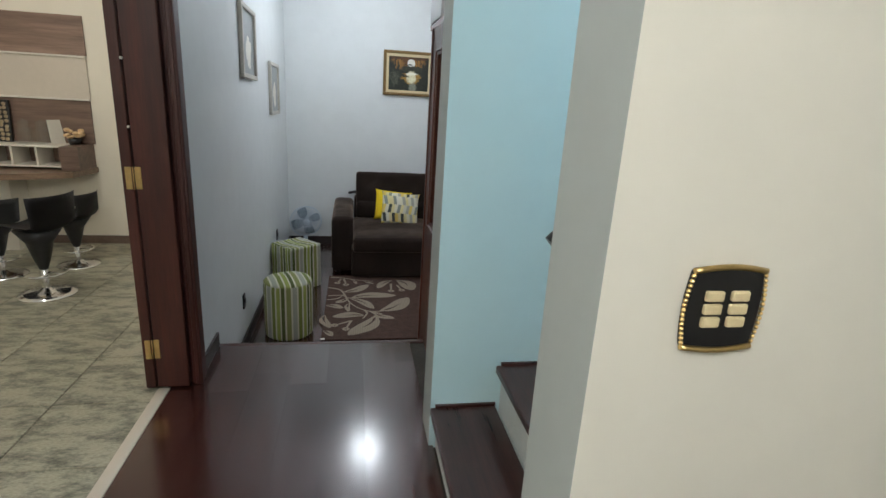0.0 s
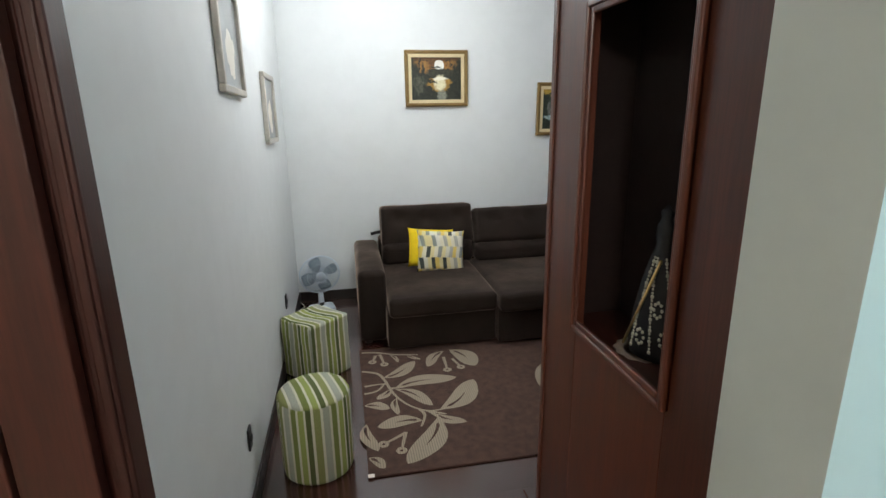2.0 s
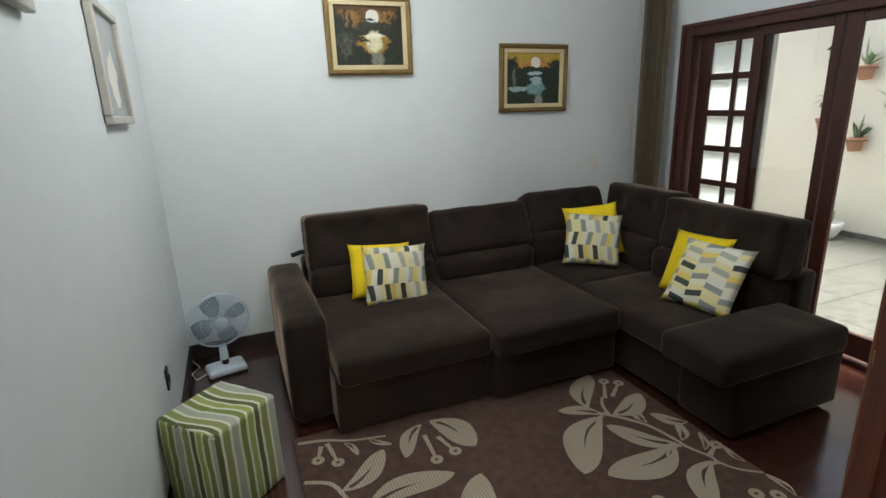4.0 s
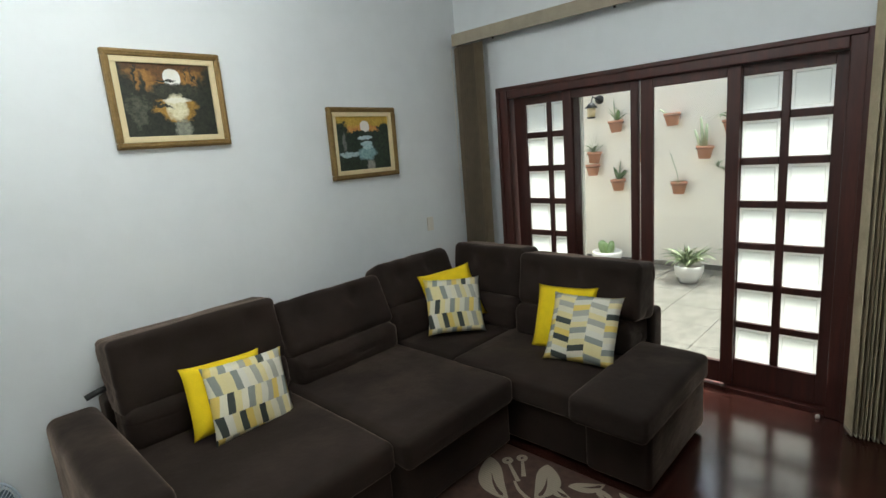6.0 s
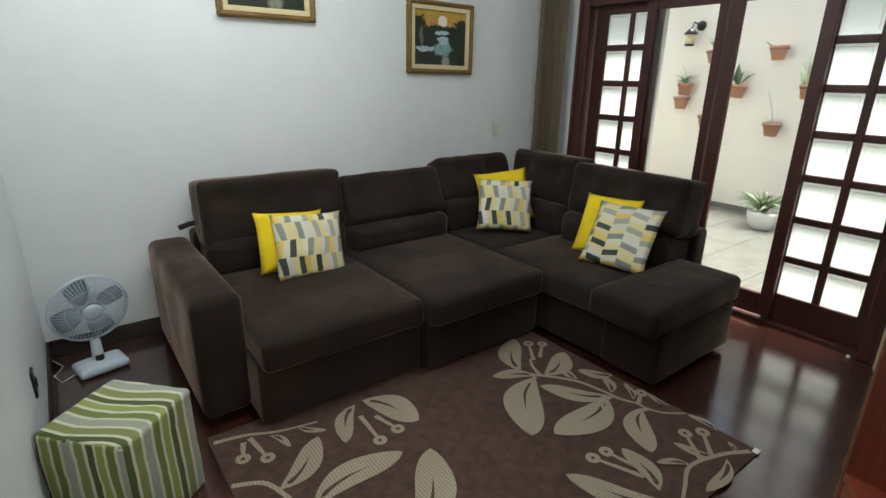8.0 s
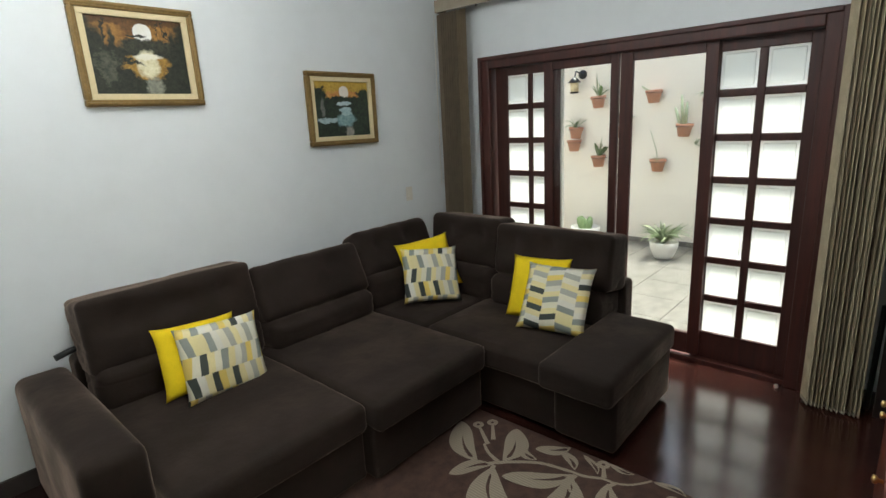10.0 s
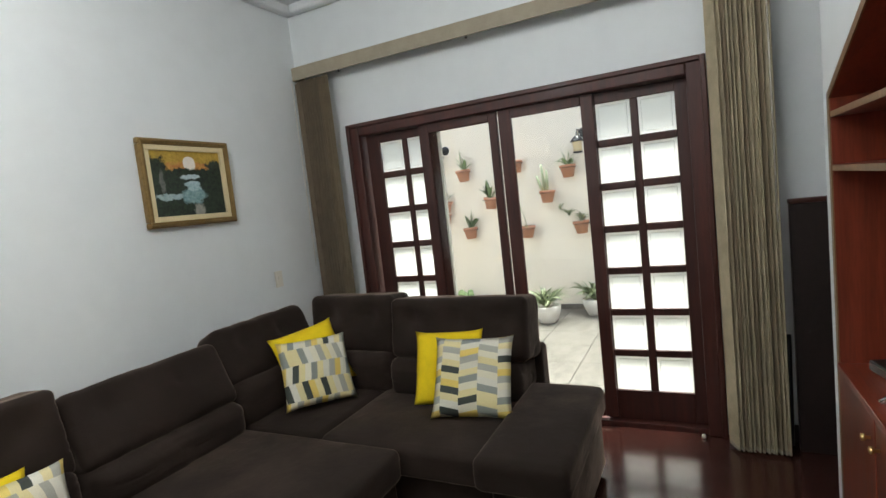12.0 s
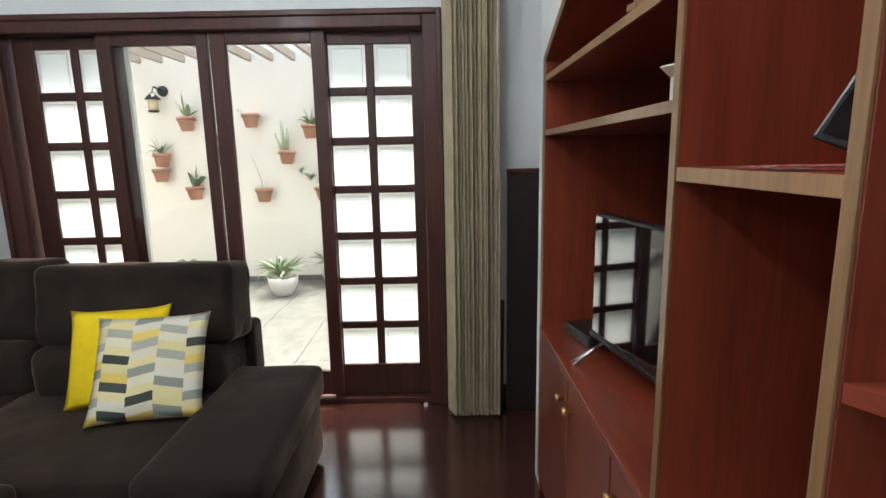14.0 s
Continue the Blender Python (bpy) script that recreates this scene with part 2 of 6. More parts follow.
ft.links.new(arith(ft, 'ADD', arith(ft, 'MULTIPLY', ft.nodes["Object Info"].outputs["Random"], 0.35), 0.6), fb.inputs["Coat Weight"])
M_TREAD = wood("stair_tread_wood", (0.035, 0.012, 0.010), (0.085, 0.03, 0.023), 0.3, 'Y', 0.3)
M_RISER = plain("white_riser_paint", (0.70, 0.72, 0.70), 0.55, 0, 25, 0.06, 0.06)
M_DARKWOOD = wood("dark_door_wood", (0.036, 0.0088, 0.006), (0.088, 0.020, 0.012), 0.5, 'Z', 0.06)
M_DARKWOOD_H = wood("dark_door_wood_across", (0.036, 0.0088, 0.006), (0.088, 0.022, 0.0135), 0.36, 'Y', 0.3)
M_REDWOOD = wood("red_cabinet_wood", (0.15, 0.024, 0.012), (0.28, 0.054, 0.025), 0.35, 'Z', 0.3)
M_REDWOOD_X = wood("red_cabinet_wood_across", (0.15, 0.024, 0.012), (0.28, 0.054, 0.025), 0.35, 'X', 0.3)
M_ENDWOOD = wood("brown_red_panel_wood", (0.075, 0.018, 0.009), (0.15, 0.04, 0.019), 0.42, 'Z', 0.12)
M_EDGE = wood("tan_edge_veneer", (0.20, 0.10, 0.045), (0.33, 0.19, 0.09), 0.4, 'Z', 0.2)
M_KWOOD = wood("grey_brown_laminate", (0.12, 0.075, 0.055), (0.30, 0.20, 0.15), 0.45, 'X', 0.1, 0.8)
M_KTOP = wood("bar_top_laminate", (0.16, 0.10, 0.06), (0.34, 0.23, 0.15), 0.3, 'X', 0.3, 0.8)
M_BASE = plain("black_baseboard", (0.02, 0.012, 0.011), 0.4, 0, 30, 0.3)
M_SOFA = velvet("brown_suede", (0.0235, 0.0152, 0.0116))
M_YELLOW = plain("yellow_cotton", (0.86, 0.62, 0.005), 0.85, 0, 220, 0.1, 0.2)
M_PRINT_V = parallelogram_print("block_print_upright", True)
M_PRINT_H = parallelogram_print("block_print_across", False)
M_STRIPE = striped("green_stripe_canvas", [(0.0, (0.10, 0.125, 0.035)), (0.12, (0.70, 0.68, 0.54)), (0.18, (0.27, 0.29, 0.10)), (0.34, (0.70, 0.68, 0.54)),
                                          (0.40, (0.40, 0.41, 0.34)), (0.56, (0.66, 0.64, 0.50)), (0.62, (0.20, 0.24, 0.06)), (0.76, (0.70, 0.68, 0.54)),
                                          (0.82, (0.33, 0.38, 0.10)), (0.95, (0.70, 0.68, 0.54))], 0.21)
M_RUG = plain("brown_rug_pile", (0.080, 0.042, 0.030), 0.95, 0, 300, 0.35, 0.5)
M_BLIND = plain("olive_blind_fabric", (0.45, 0.38, 0.25), 0.9, 0, 180, 0.2, 0.2)
# darker tones of the same blind fabric, with shade put into the colour
M_BLIND_D = plain("shaded_olive_blind_fabric", (0.28, 0.22, 0.14), 0.9, 0, 180, 0.2, 0.2)
M_BLIND_SHADE = plain("shaded_blind_fabric", (0.19, 0.145, 0.095), 0.9, 0, 180, 0.15, 0.2)
M_VALANCE = plain("taupe_valance_fabric", (0.36, 0.31, 0.23), 0.85, 0, 180, 0.12, 0.15)
M_GLASS = clear_glass("clear_glass")
M_FROST = frosted_glass("frosted_glass")
M_JAR = clear_glass("jar_glass")
for node in [n for n in M_JAR.node_tree.nodes if n.type == 'FRESNEL']:
    M_JAR.node_tree.nodes.remove(node)
M_JAR.node_tree.nodes["Mix Shader"].inputs[0].default_value = 0.10
M_GOLD = plain("gilt_frame", (0.24, 0.15, 0.05), 0.45, 0.4, 60, 0.3, 0.3)
M_LINER = plain("cream_liner", (0.72, 0.60, 0.36), 0.8, 0, 80, 0.08)
M_SILVER = plain("grey_frame", (0.52, 0.49, 0.43), 0.45, 0.0, 50, 0.15)
M_PHOTO = plain("faded_print", (0.33, 0.35, 0.35), 0.3, 0, 6, 0.25, 0.0, 0.5)
M_BRASS = plain("brass", (0.72, 0.52, 0.22), 0.3, 1.0, 50, 0.15)
M_CHROME = plain("chrome", (0.75, 0.75, 0.76), 0.12, 1.0, 40, 0.05, 0.0)
M_BLACK = plain("black_plastic", (0.012, 0.012, 0.013), 0.35, 0, 60, 0.2, 0.05)
M_BLACKLEATHER = plain("black_leatherette", (0.014, 0.014, 0.016), 0.4, 0, 120, 0.25, 0.2)
M_SCREEN = plain("glossy_black_screen", (0.006, 0.006, 0.007), 0.04, 0, 5, 0.05, 0.0, 1.0)
M_FAN = plain("pale_blue_plastic", (0.62, 0.70, 0.78), 0.3, 0, 30, 0.05, 0.0)
M_BLADE = plain("translucent_blue_blade", (0.30, 0.38, 0.46), 0.25, 0, 30, 0.08, 0.0)
# terracotta and leaf colours are lifted to carry the patio's bright haze
M_TERRA = plain("terracotta", (0.48, 0.23, 0.14), 0.85, 0, 45, 0.18, 0.2)
M_WHITEPOT = plain("white_stone_pot", (0.72, 0.70, 0.66), 0.7, 0, 40, 0.12, 0.2)
M_LEAF = plain("leaf_green", (0.19, 0.28, 0.12), 0.5, 0, 30, 0.35, 0.1)
M_LEAF_PALE = plain("hazy_leaf_green", (0.38, 0.44, 0.28), 0.5, 0, 30, 0.3, 0.1)
M_PATIO = granite("patio_stone", (0.20, 0.188, 0.165), (0.105, 0.10, 0.088))
M_GRANITE = granite("grey_green_granite", (0.46, 0.43, 0.32), (0.10, 0.105, 0.08))
M_SKIRT = plain("brown_granite", (0.15, 0.105, 0.08), 0.35, 0, 60, 0.35)
M_GROUT = plain("dark_grout", (0.07, 0.065, 0.055), 0.9, 0, 60, 0.3)
M_BEAM = plain("pergola_timber", (0.34, 0.27, 0.20), 0.8, 0, 40, 0.2, 0.2)
M_BEIGE = plain("beige_panel", (0.62, 0.55, 0.46), 0.5, 0, 30, 0.04)
M_OFFWHITE = plain("off_white_laminate", (0.74, 0.70, 0.62), 0.45, 0, 30, 0.05)
M_LAMPGLASS = plain("opal_glass", (0.85, 0.85, 0.83), 0.3, 0, 20, 0.03, 0)


# ---- mesh helpers ----
def box(bm, x0, x1, y0, y1, z0, z1, bev=0.0, seg=2):
    tmp = bmesh.new()
    bmesh.ops.create_cube(tmp, size=1.0)
    for v in tmp.verts:
        v.co = Vector(((x0 + x1) / 2 + v.co.x * (x1 - x0), (y0 + y1) / 2 + v.co.y * (y1 - y0), (z0 + z1) / 2 + v.co.z * (z1 - z0)))
    if bev:
        bmesh.ops.bevel(tmp, geom=tmp.edges[:], offset=bev, segments=seg, affect='EDGES', profile=0.5)
    join(bm, tmp)
    return bm


def join(bm, other, m=None):
    if m is not None:
        bmesh.ops.transform(other, matrix=m, verts=other.verts)
    me = bpy.data.meshes.new("tmp")
    other.to_mesh(me)
    other.free()
    bm.from_mesh(me)
    bpy.data.meshes.remove(me)
    return bm


def boxed(x0, x1, y0, y1, z0, z1, bev=0.0, seg=2):
    return box(bmesh.new(), x0, x1, y0, y1, z0, z1, bev, seg)


def soft(hx, hy, hz, r, cells=8, puff=0.0, wrinkle=0.0, tufts=(), face='Z', seed=0.0):
    """A padded block round the origin: rounded edges, a bulging face and pressed-in tufts."""
    if wrinkle > 0.0045:
        cells = 22
    def steps(h):
        inner = [-(h - r) + 2 * (h - r) * k / cells for k in range(cells + 1)]
        rim = [r * k / 3 for k in (1, 2, 3)]
        return [-(h - r) - d for d in reversed(rim)] + inner + [(h - r) + d for d in rim]
    half, ax = (hx, hy, hz), [steps(h) for h in (hx, hy, hz)]
    bm = bmesh.new()
    for f in range(3):
        u, w = (f + 1) % 3, (f + 2) % 3
        for side in (-1, 1):
            grid = []
            for a in ax[u]:
                line = []
                for b in ax[w]:
                    p = [0, 0, 0]
                    p[f], p[u], p[w] = side * half[f], a, b
                    line.append(bm.verts.new(p))
                grid.append(line)
            for i in range(len(grid) - 1):
                for j in range(len(grid[0]) - 1):
                    q = [grid[i][j], grid[i + 1][j], grid[i + 1][j + 1], grid[i][j + 1]]
                    bm.faces.new(q if side > 0 else q[::-1])
    bmesh.ops.remove_doubles(bm, verts=bm.verts, dist=1e-5)
    k = 'XYZ'.index(face[-1])
    sgn = -1 if face[0] == '-' else 1
    u, w = (k + 1) % 3, (k + 2) % 3
    for v in bm.verts:
        p = v.co
        q = Vector([max(-(h - r), min(h - r, c)) for c, h in zip(p, half)])
        d = p - q
        if d.length > 1e-7:
            p = q + d.normalized() * r
        s = Vector(p)
        a, b = p[u] / half[u], p[w] / half[w]
        if p[k] * sgn > 0:
            lift = puff * max(0, 1 - a ** 4) * max(0, 1 - b ** 4)
            for tu, tw, depth, rad in tufts:
                lift -= depth * math.exp(-(((p[u] - tu) ** 2 + (p[w] - tw) ** 2) / rad ** 2))
            s[k] += sgn * lift
        if wrinkle:
            n = noise.noise(Vector((p.x * 5 + seed, p.y * 5 + seed * 1.7, p.z * 5))) + 0.5 * noise.noise(Vector((p.x * 13 + seed, p.y * 13, p.z * 13)))
            crease = noise.noise(Vector((p.x * 4 - seed, p.y * 4 + seed, p.z * 9 + seed * 2.3)))
            n -= 0.7 * max(0.0, 1 - abs(crease) / 0.10)
            s += p.normalized() * wrinkle * n
        v.co = s
    for f in bm.faces:
        f.smooth = True
    bm.normal_update()
    return bm


def tube(bm, pts, rad, sides=8, taper=None):
    """A round bar along a line of points."""
    rings = []
    for i, p in enumerate(pts):
        p = Vector(p)
        d = (Vector(pts[min(i + 1, len(pts) - 1)]) - Vector(pts[max(i - 1, 0)])).normalized()
        side = d.cross(Vector((0, 0, 1)) if abs(d.z) < 0.9 else Vector((1, 0, 0))).normalized()
        up = side.cross(d)
        r = rad * (taper[i] if taper else 1)
        rings.append([bm.verts.new(p + r * (math.cos(2 * math.pi * k / sides) * side + math.sin(2 * math.pi * k / sides) * up)) for k in range(sides)])
    for a, b in zip(rings, rings[1:]):
        for k in range(sides):
            f = bm.faces.new((a[k], a[(k + 1) % sides], b[(k + 1) % sides], b[k]))
            f.smooth = True
    bm.faces.new(rings[0][::-1])
    bm.faces.new(rings[-1])
    bmesh.ops.recalc_face_normals(bm, faces=bm.faces)
    return bm


def lathe(profile, sides=24, wob=None):
    """A turned body from (radius, height) pairs."""
    bm = bmesh.new()
    rings = []
    for r, z in profile:
        if r < 1e-5:
            rings.append([bm.verts.new((0, 0, z))] * sides)
        else:
            rings.append([bm.verts.new((r * math.cos(2 * math.pi * k / sides), r * math.sin(2 * math.pi * k / sides), z)) for k in range(sides)])
    for a, b in zip(rings, rings[1:]):
        for k in range(sides):
            q = []
            for v in (a[k], a[(k + 1) % sides], b[(k + 1) % sides], b[k]):
                if v not in q:
                    q.append(v)
            if len(q) > 2:
                bm.faces.new(q).smooth = True
    bmesh.ops.recalc_face_normals(bm, faces=bm.faces)
    return bm


def prism(poly, axis, a0, a1):
    """A flat outline pushed through along one axis. The outline is in the other two axes, in order."""
    bm = bmesh.new()
    def at(p, a):
        return {'X': (a, p[0], p[1]), 'Y': (p[0], a, p[1]), 'Z': (p[0], p[1], a)}[axis]
    lo, hi = [bm.verts.new(at(p, a0)) for p in poly], [bm.verts.new(at(p, a1)) for p in poly]
    n = len(poly)
    bm.faces.new(lo)
    bm.faces.new(hi[::-1])
    for k in range(n):
        bm.faces.new((lo[k], hi[k], hi[(k + 1) % n], lo[(k + 1) % n]))
    bmesh.ops.recalc_face_normals(bm, faces=bm.faces)
    return bm


def mesh_of(bm, *mats):
    me = bpy.data.meshes.new("mesh")
    bm.to_mesh(me)
    bm.free()
    for m in mats:
        me.materials.append(m)
    return me


def solid(name, bm, material, label, category, kind="", group=""):
    """A top-level thing of one mesh."""
    mats = material if isinstance(material, (list, tuple)) else [material]
    return tagged(new(name, mesh_of(bm, *mats)), label, category, group, kind)


def thing(name, m, label, category, kind="", group=""):
    ob = tagged(new(name), label, category, group, kind)
    ob.matrix_world = m
    return ob


def part(name, bm, material, parent, label=""):
    ob = new(name, bm if isinstance(bm, bpy.types.Mesh) else mesh_of(bm, *(material if isinstance(material, (list, tuple)) else [material])))
    ob.parent = parent
    return tagged(ob, label)


# ---- the large structure ----
CEIL, HALL = 3.14, 0.385
solid("wall_west", boxed(-0.56, -0.43, 4.60, 8.50, 0, CEIL), [M_WHITE], "white painted wall between living room and kitchen", "wall", "structure")
solid("wall_north", boxed(-0.56, 3.57, 8.50, 8.65, 0, CEIL), [M_WHITE], "white painted living room wall behind the sofa", "wall", "structure")
bm = boxed(3.42, 3.57, 8.02, 8.50, 0, CEIL)
box(bm, 3.42, 3.57, 4.2, 5.72, 0, CEIL)
box(bm, 3.42, 3.57, 5.72, 8.02, 2.13, CEIL)
solid("wall_east", bm, [M_WHITE], "white painted wall with the wide doorway to the patio", "wall", "structure")
solid("wall_south", prism([(2.70, 0), (2.70, CEIL), (0.80, CEIL), (0.80, 2.28), (1.46, 2.28), (2.61, 1.79), (2.61, 0)], 'Y', 4.9, 5.285), [M_WHITE],
      "white painted wall round the built-in wall unit", "wall", "structure")
solid("wall_niche", boxed(2.61, 3.42, 4.2, 4.3, 0, CEIL), [M_WHITE], "white painted back wall of the recess", "wall", "structure")
solid("ceiling", boxed(-4.1, 3.57, 0.3, 8.65, CEIL, CEIL + 0.1), [M_CEIL], "plain white plaster ceiling", "ceiling", "structure")
bm = boxed(-0.43, 3.42, 8.42, 8.50, CEIL - 0.07, CEIL, 0.02)
box(bm, 3.34, 3.42, 4.3, 8.42, CEIL - 0.07, CEIL, 0.02)
box(bm, -0.43, -0.35, 4.6, 8.42, CEIL - 0.07, CEIL, 0.02)
solid("trim_cornice", bm, [M_CEIL], "white plaster cornice along the ceiling", "cornice", "structure")

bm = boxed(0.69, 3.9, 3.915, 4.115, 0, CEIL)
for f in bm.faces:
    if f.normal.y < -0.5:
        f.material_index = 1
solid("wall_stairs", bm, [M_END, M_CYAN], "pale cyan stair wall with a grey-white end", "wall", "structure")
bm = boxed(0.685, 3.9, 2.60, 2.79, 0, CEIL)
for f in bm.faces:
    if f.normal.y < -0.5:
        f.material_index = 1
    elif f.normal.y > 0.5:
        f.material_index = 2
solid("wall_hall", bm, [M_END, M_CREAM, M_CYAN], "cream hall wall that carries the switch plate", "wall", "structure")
solid("wall_stair_end", boxed(3.9, 4.0, 2.6, 4.115, 0, CEIL), [M_CYAN], "pale cyan wall at the head of the stairs", "wall", "structure")
bm = boxed(-4.1, 3.9, 0.3, 0.4, 0, CEIL)
box(bm, 3.9, 4.0, 0.4, 2.6, 0, CEIL)
solid("wall_entry", bm, [M_CREAM], "cream wall that closes the entrance hall", "wall", "structure")
solid("wall_kitchen", boxed(-4.0, -0.56, 7.10, 7.25, 0, CEIL), [M_KITCHEN], "cream painted kitchen wall", "wall", "structure")
solid("wall_kitchen_west", boxed(-4.1, -4.0, 0.4, 7.25, 0, CEIL), [M_KITCHEN], "cream painted outer kitchen wall", "wall", "structure")

# floors: a base with loose boards and tiles on it
floor = solid("floor", boxed(-0.43, 3.57, 5.2, 8.5, -0.1, -0.012), [M_GROUT], "dark stained boards of the living room floor", "floor", "structure")
floor_hall = solid("floor_hall", boxed(-0.56, 3.9, 0.4, 4.93, 0.1, HALL - 0.012), [M_GROUT], "dark stained boards of the raised hall", "floor", "structure")
floor_kitchen = solid("floor_kitchen", boxed(-4.0, -0.56, 0.4, 7.1, 0.1, HALL - 0.012), [M_GROUT], "polished grey-green granite kitchen floor", "floor", "structure")
solid("floor_niche", boxed(2.61, 3.42, 4.2, 5.2, -0.1, 0.0), [M_FLOOR], "dark boards in the recess", "floor", "structure")
steps = thing("stairs_1", pose(0, 0, 0), "two dark wooden steps down into the living room", "steps", "structure")
part("step", boxed(-0.43, 0.80, 4.93, 5.20, -0.05, 0.19, 0.006), M_TREAD, steps)
part("nosing", boxed(-0.43, 0.80, 4.925, 4.962, HALL - 0.03, HALL + 0.001, 0.006), M_TREAD, steps)
solid("trim_threshold", boxed(-0.60, -0.545, 1.0, 4.47, HALL - 0.02, HALL + 0.006, 0.003), M_BEIGE, "pale stone threshold strip beside the boards", "threshold", "structure")

bm = boxed(-0.43, -0.415, 5.2, 8.5, 0, 0.10, 0.004)
box(bm, -0.415, 3.42, 8.485, 8.5, 0, 0.10, 0.004)
box(bm, -0.43, -0.415, 4.62, 4.93, HALL, HALL + 0.09, 0.004)
box(bm, 3.405, 3.42, 8.1, 8.485, 0, 0.10, 0.004)
box(bm, 3.405, 3.42, 4.3, 5.62, 0, 0.10, 0.004)
solid("baseboard", bm, M_BASE, "dark stained baseboard along the white walls", "baseboard", "structure")
solid("baseboard_kitchen", boxed(-4.0, -0.56, 7.085, 7.10, HALL, HALL + 0.075, 0.003), M_SKIRT, "brown granite skirting of the kitchen", "baseboard", "structure")

# stairs up beside the cyan wall
stairs = thing("stairs_2", pose(0, 0, 0), "stairs with dark wooden treads and white risers", "stairs", "structure")
for k in range(9):
    x0, z = 0.70 + 0.277 * k, HALL + 0.195 * (k + 1)
    part("riser", boxed(x0 + 0.02, x0 + 0.30, 2.79, 3.914, max(HALL, z - 0.25), z - 0.035), M_RISER, stairs)
    part("tread", boxed(x0 - 0.012, x0 + 0.277, 2.79, 3.912, z - 0.035, z, 0.007), M_TREAD, stairs)
    part("skirting", boxed(x0 + 0.01, x0 + 0.277, 3.903, 3.915, z, z + 0.012), M_TREAD, stairs)


# ---- helpers for things built in place ----
def wpart(name, bm, material, parent, label=""):
    ob = part(name, bm, material, parent, label)
    ob.matrix_parent_inverse = Matrix.Translation(-at_base(parent))
    return ob


def at_base(ob):
    base = Vector((0, 0, 0))
    while ob:
        base += ob.location
        ob = ob.parent
    return base


def placed(bm, m):
    bmesh.ops.transform(bm, matrix=m, verts=bm.verts)
    return bm


# ---- patio doors ----
door = thing("door_1", pose(3.43, 6.87, 0), "dark wooden patio doors, two leaves of frosted panes and two of clear glass", "patio door", "structure")
bm = boxed(3.385, 3.43, 5.685, 5.772, 0, 2.165, 0.008)
box(bm, 3.385, 3.43, 7.965, 8.05, 0, 2.165, 0.008)
box(bm, 3.385, 3.43, 5.772, 7.965, 2.09, 2.165, 0.008)
box(bm, 3.37, 3.39, 5.67, 5.70, 0, 2.18, 0.006)
box(bm, 3.37, 3.39, 8.035, 8.065, 0, 2.18, 0.006)
box(bm, 3.37, 3.39, 5.70, 8.035, 2.15, 2.18, 0.006)
box(bm, 3.43, 3.57, 5.72, 5.76, 0, 2.13)
box(bm, 3.43, 3.57, 7.98, 8.02, 0, 2.13)
box(bm, 3.43, 3.57, 5.76, 7.98, 2.09, 2.13)
box(bm, 3.42, 3.57, 5.76, 7.98, -0.02, 0.028)
wpart("door_frame", bm, M_DARKWOOD, door)


def leaf_with_panes(x0, x1, y0, cols, z0, z1, rows, width):
    leaf = thing("leaf", pose(0, 0, 0), "", "")
    leaf.parent = door
    leaf.location = Vector((0, 0, 0))
    leaf.matrix_parent_inverse = Matrix.Identity(4)
    y1 = y0 + width
    edges = sorted(cols)
    bm = bmesh.new()
    box(bm, x0, x1, y0, edges[0][0], 0.03, 2.088, 0.004)
    box(bm, x0, x1, edges[-1][1], y1, 0.03, 2.088, 0.004)
    for a, b in zip(edges, edges[1:]):
        box(bm, x0 + 0.003, x1 - 0.003, a[1], b[0], z0, z1, 0.006)
    box(bm, x0, x1, edges[0][0], edges[-1][1], 0.03, z0, 0.004)
    box(bm, x0, x1, edges[0][0], edges[-1][1], z1, 2.088, 0.004)
    pitch, gap = (z1 - z0 + 0.045) / rows, 0.045
    for r in range(1, rows):
        zz = z0 + pitch * r
        for a, b in edges:
            box(bm, x0 + 0.003, x1 - 0.003, a, b, zz - gap, zz, 0.006)
    ob = new("leaf_frame", mesh_of(bm, M_DARKWOOD))
    ob.parent = leaf
    ob.matrix_parent_inverse = Matrix.Translation(-door.location)
    shared = {}
    for a, b in edges:
        for r in range(rows):
            key = round(b - a, 3)
            if key not in shared:
                w, h = (b - a) / 2, (pitch - gap) / 2
                pb = boxed(-0.004, 0.004, -w, w, -h, h)
                box(pb, -0.010, -0.004, -w + 0.016, w - 0.016, -h + 0.016, h - 0.016, 0.0045, 1)
                shared[key] = mesh_of(pb, M_FROST)
            p = new("pane", shared[key])
            p.visible_shadow = False
            p.parent = leaf
            p.matrix_parent_inverse = Matrix.Translation(-door.location)
            p.location = ((x0 + x1) / 2, (a + b) / 2, z0 + pitch * r + (pitch - gap) / 2)
    return leaf


def leaf_of_glass(x0, x1, y0, y1, left, right):
    leaf = thing("leaf", pose(0, 0, 0), "", "")
    leaf.parent = door
    bm = boxed(x0, x1, y0, y0 + left, 0.05, 2.095, 0.005)
    box(bm, x0, x1, y1 - right, y1, 0.05, 2.095, 0.005)
    box(bm, x0, x1, y0 + left, y1 - right, 2.03, 2.095, 0.005)
    box(bm, x0, x1, y0 + left, y1 - right, 0.05, 0.20, 0.005)
    ob = new("leaf_frame", mesh_of(bm, M_DARKWOOD))
    ob.parent = leaf
    ob.matrix_parent_inverse = Matrix.Translation(-door.location)
    p = new("pane", mesh_of(boxed((x0 + x1) / 2 - 0.002, (x0 + x1) / 2 + 0.002, y0 + left, y1 - right, 0.20, 2.03), M_GLASS))
    p.visible_shadow = False
    p.parent = leaf
    p.matrix_parent_inverse = Matrix.Translation(-door.location)


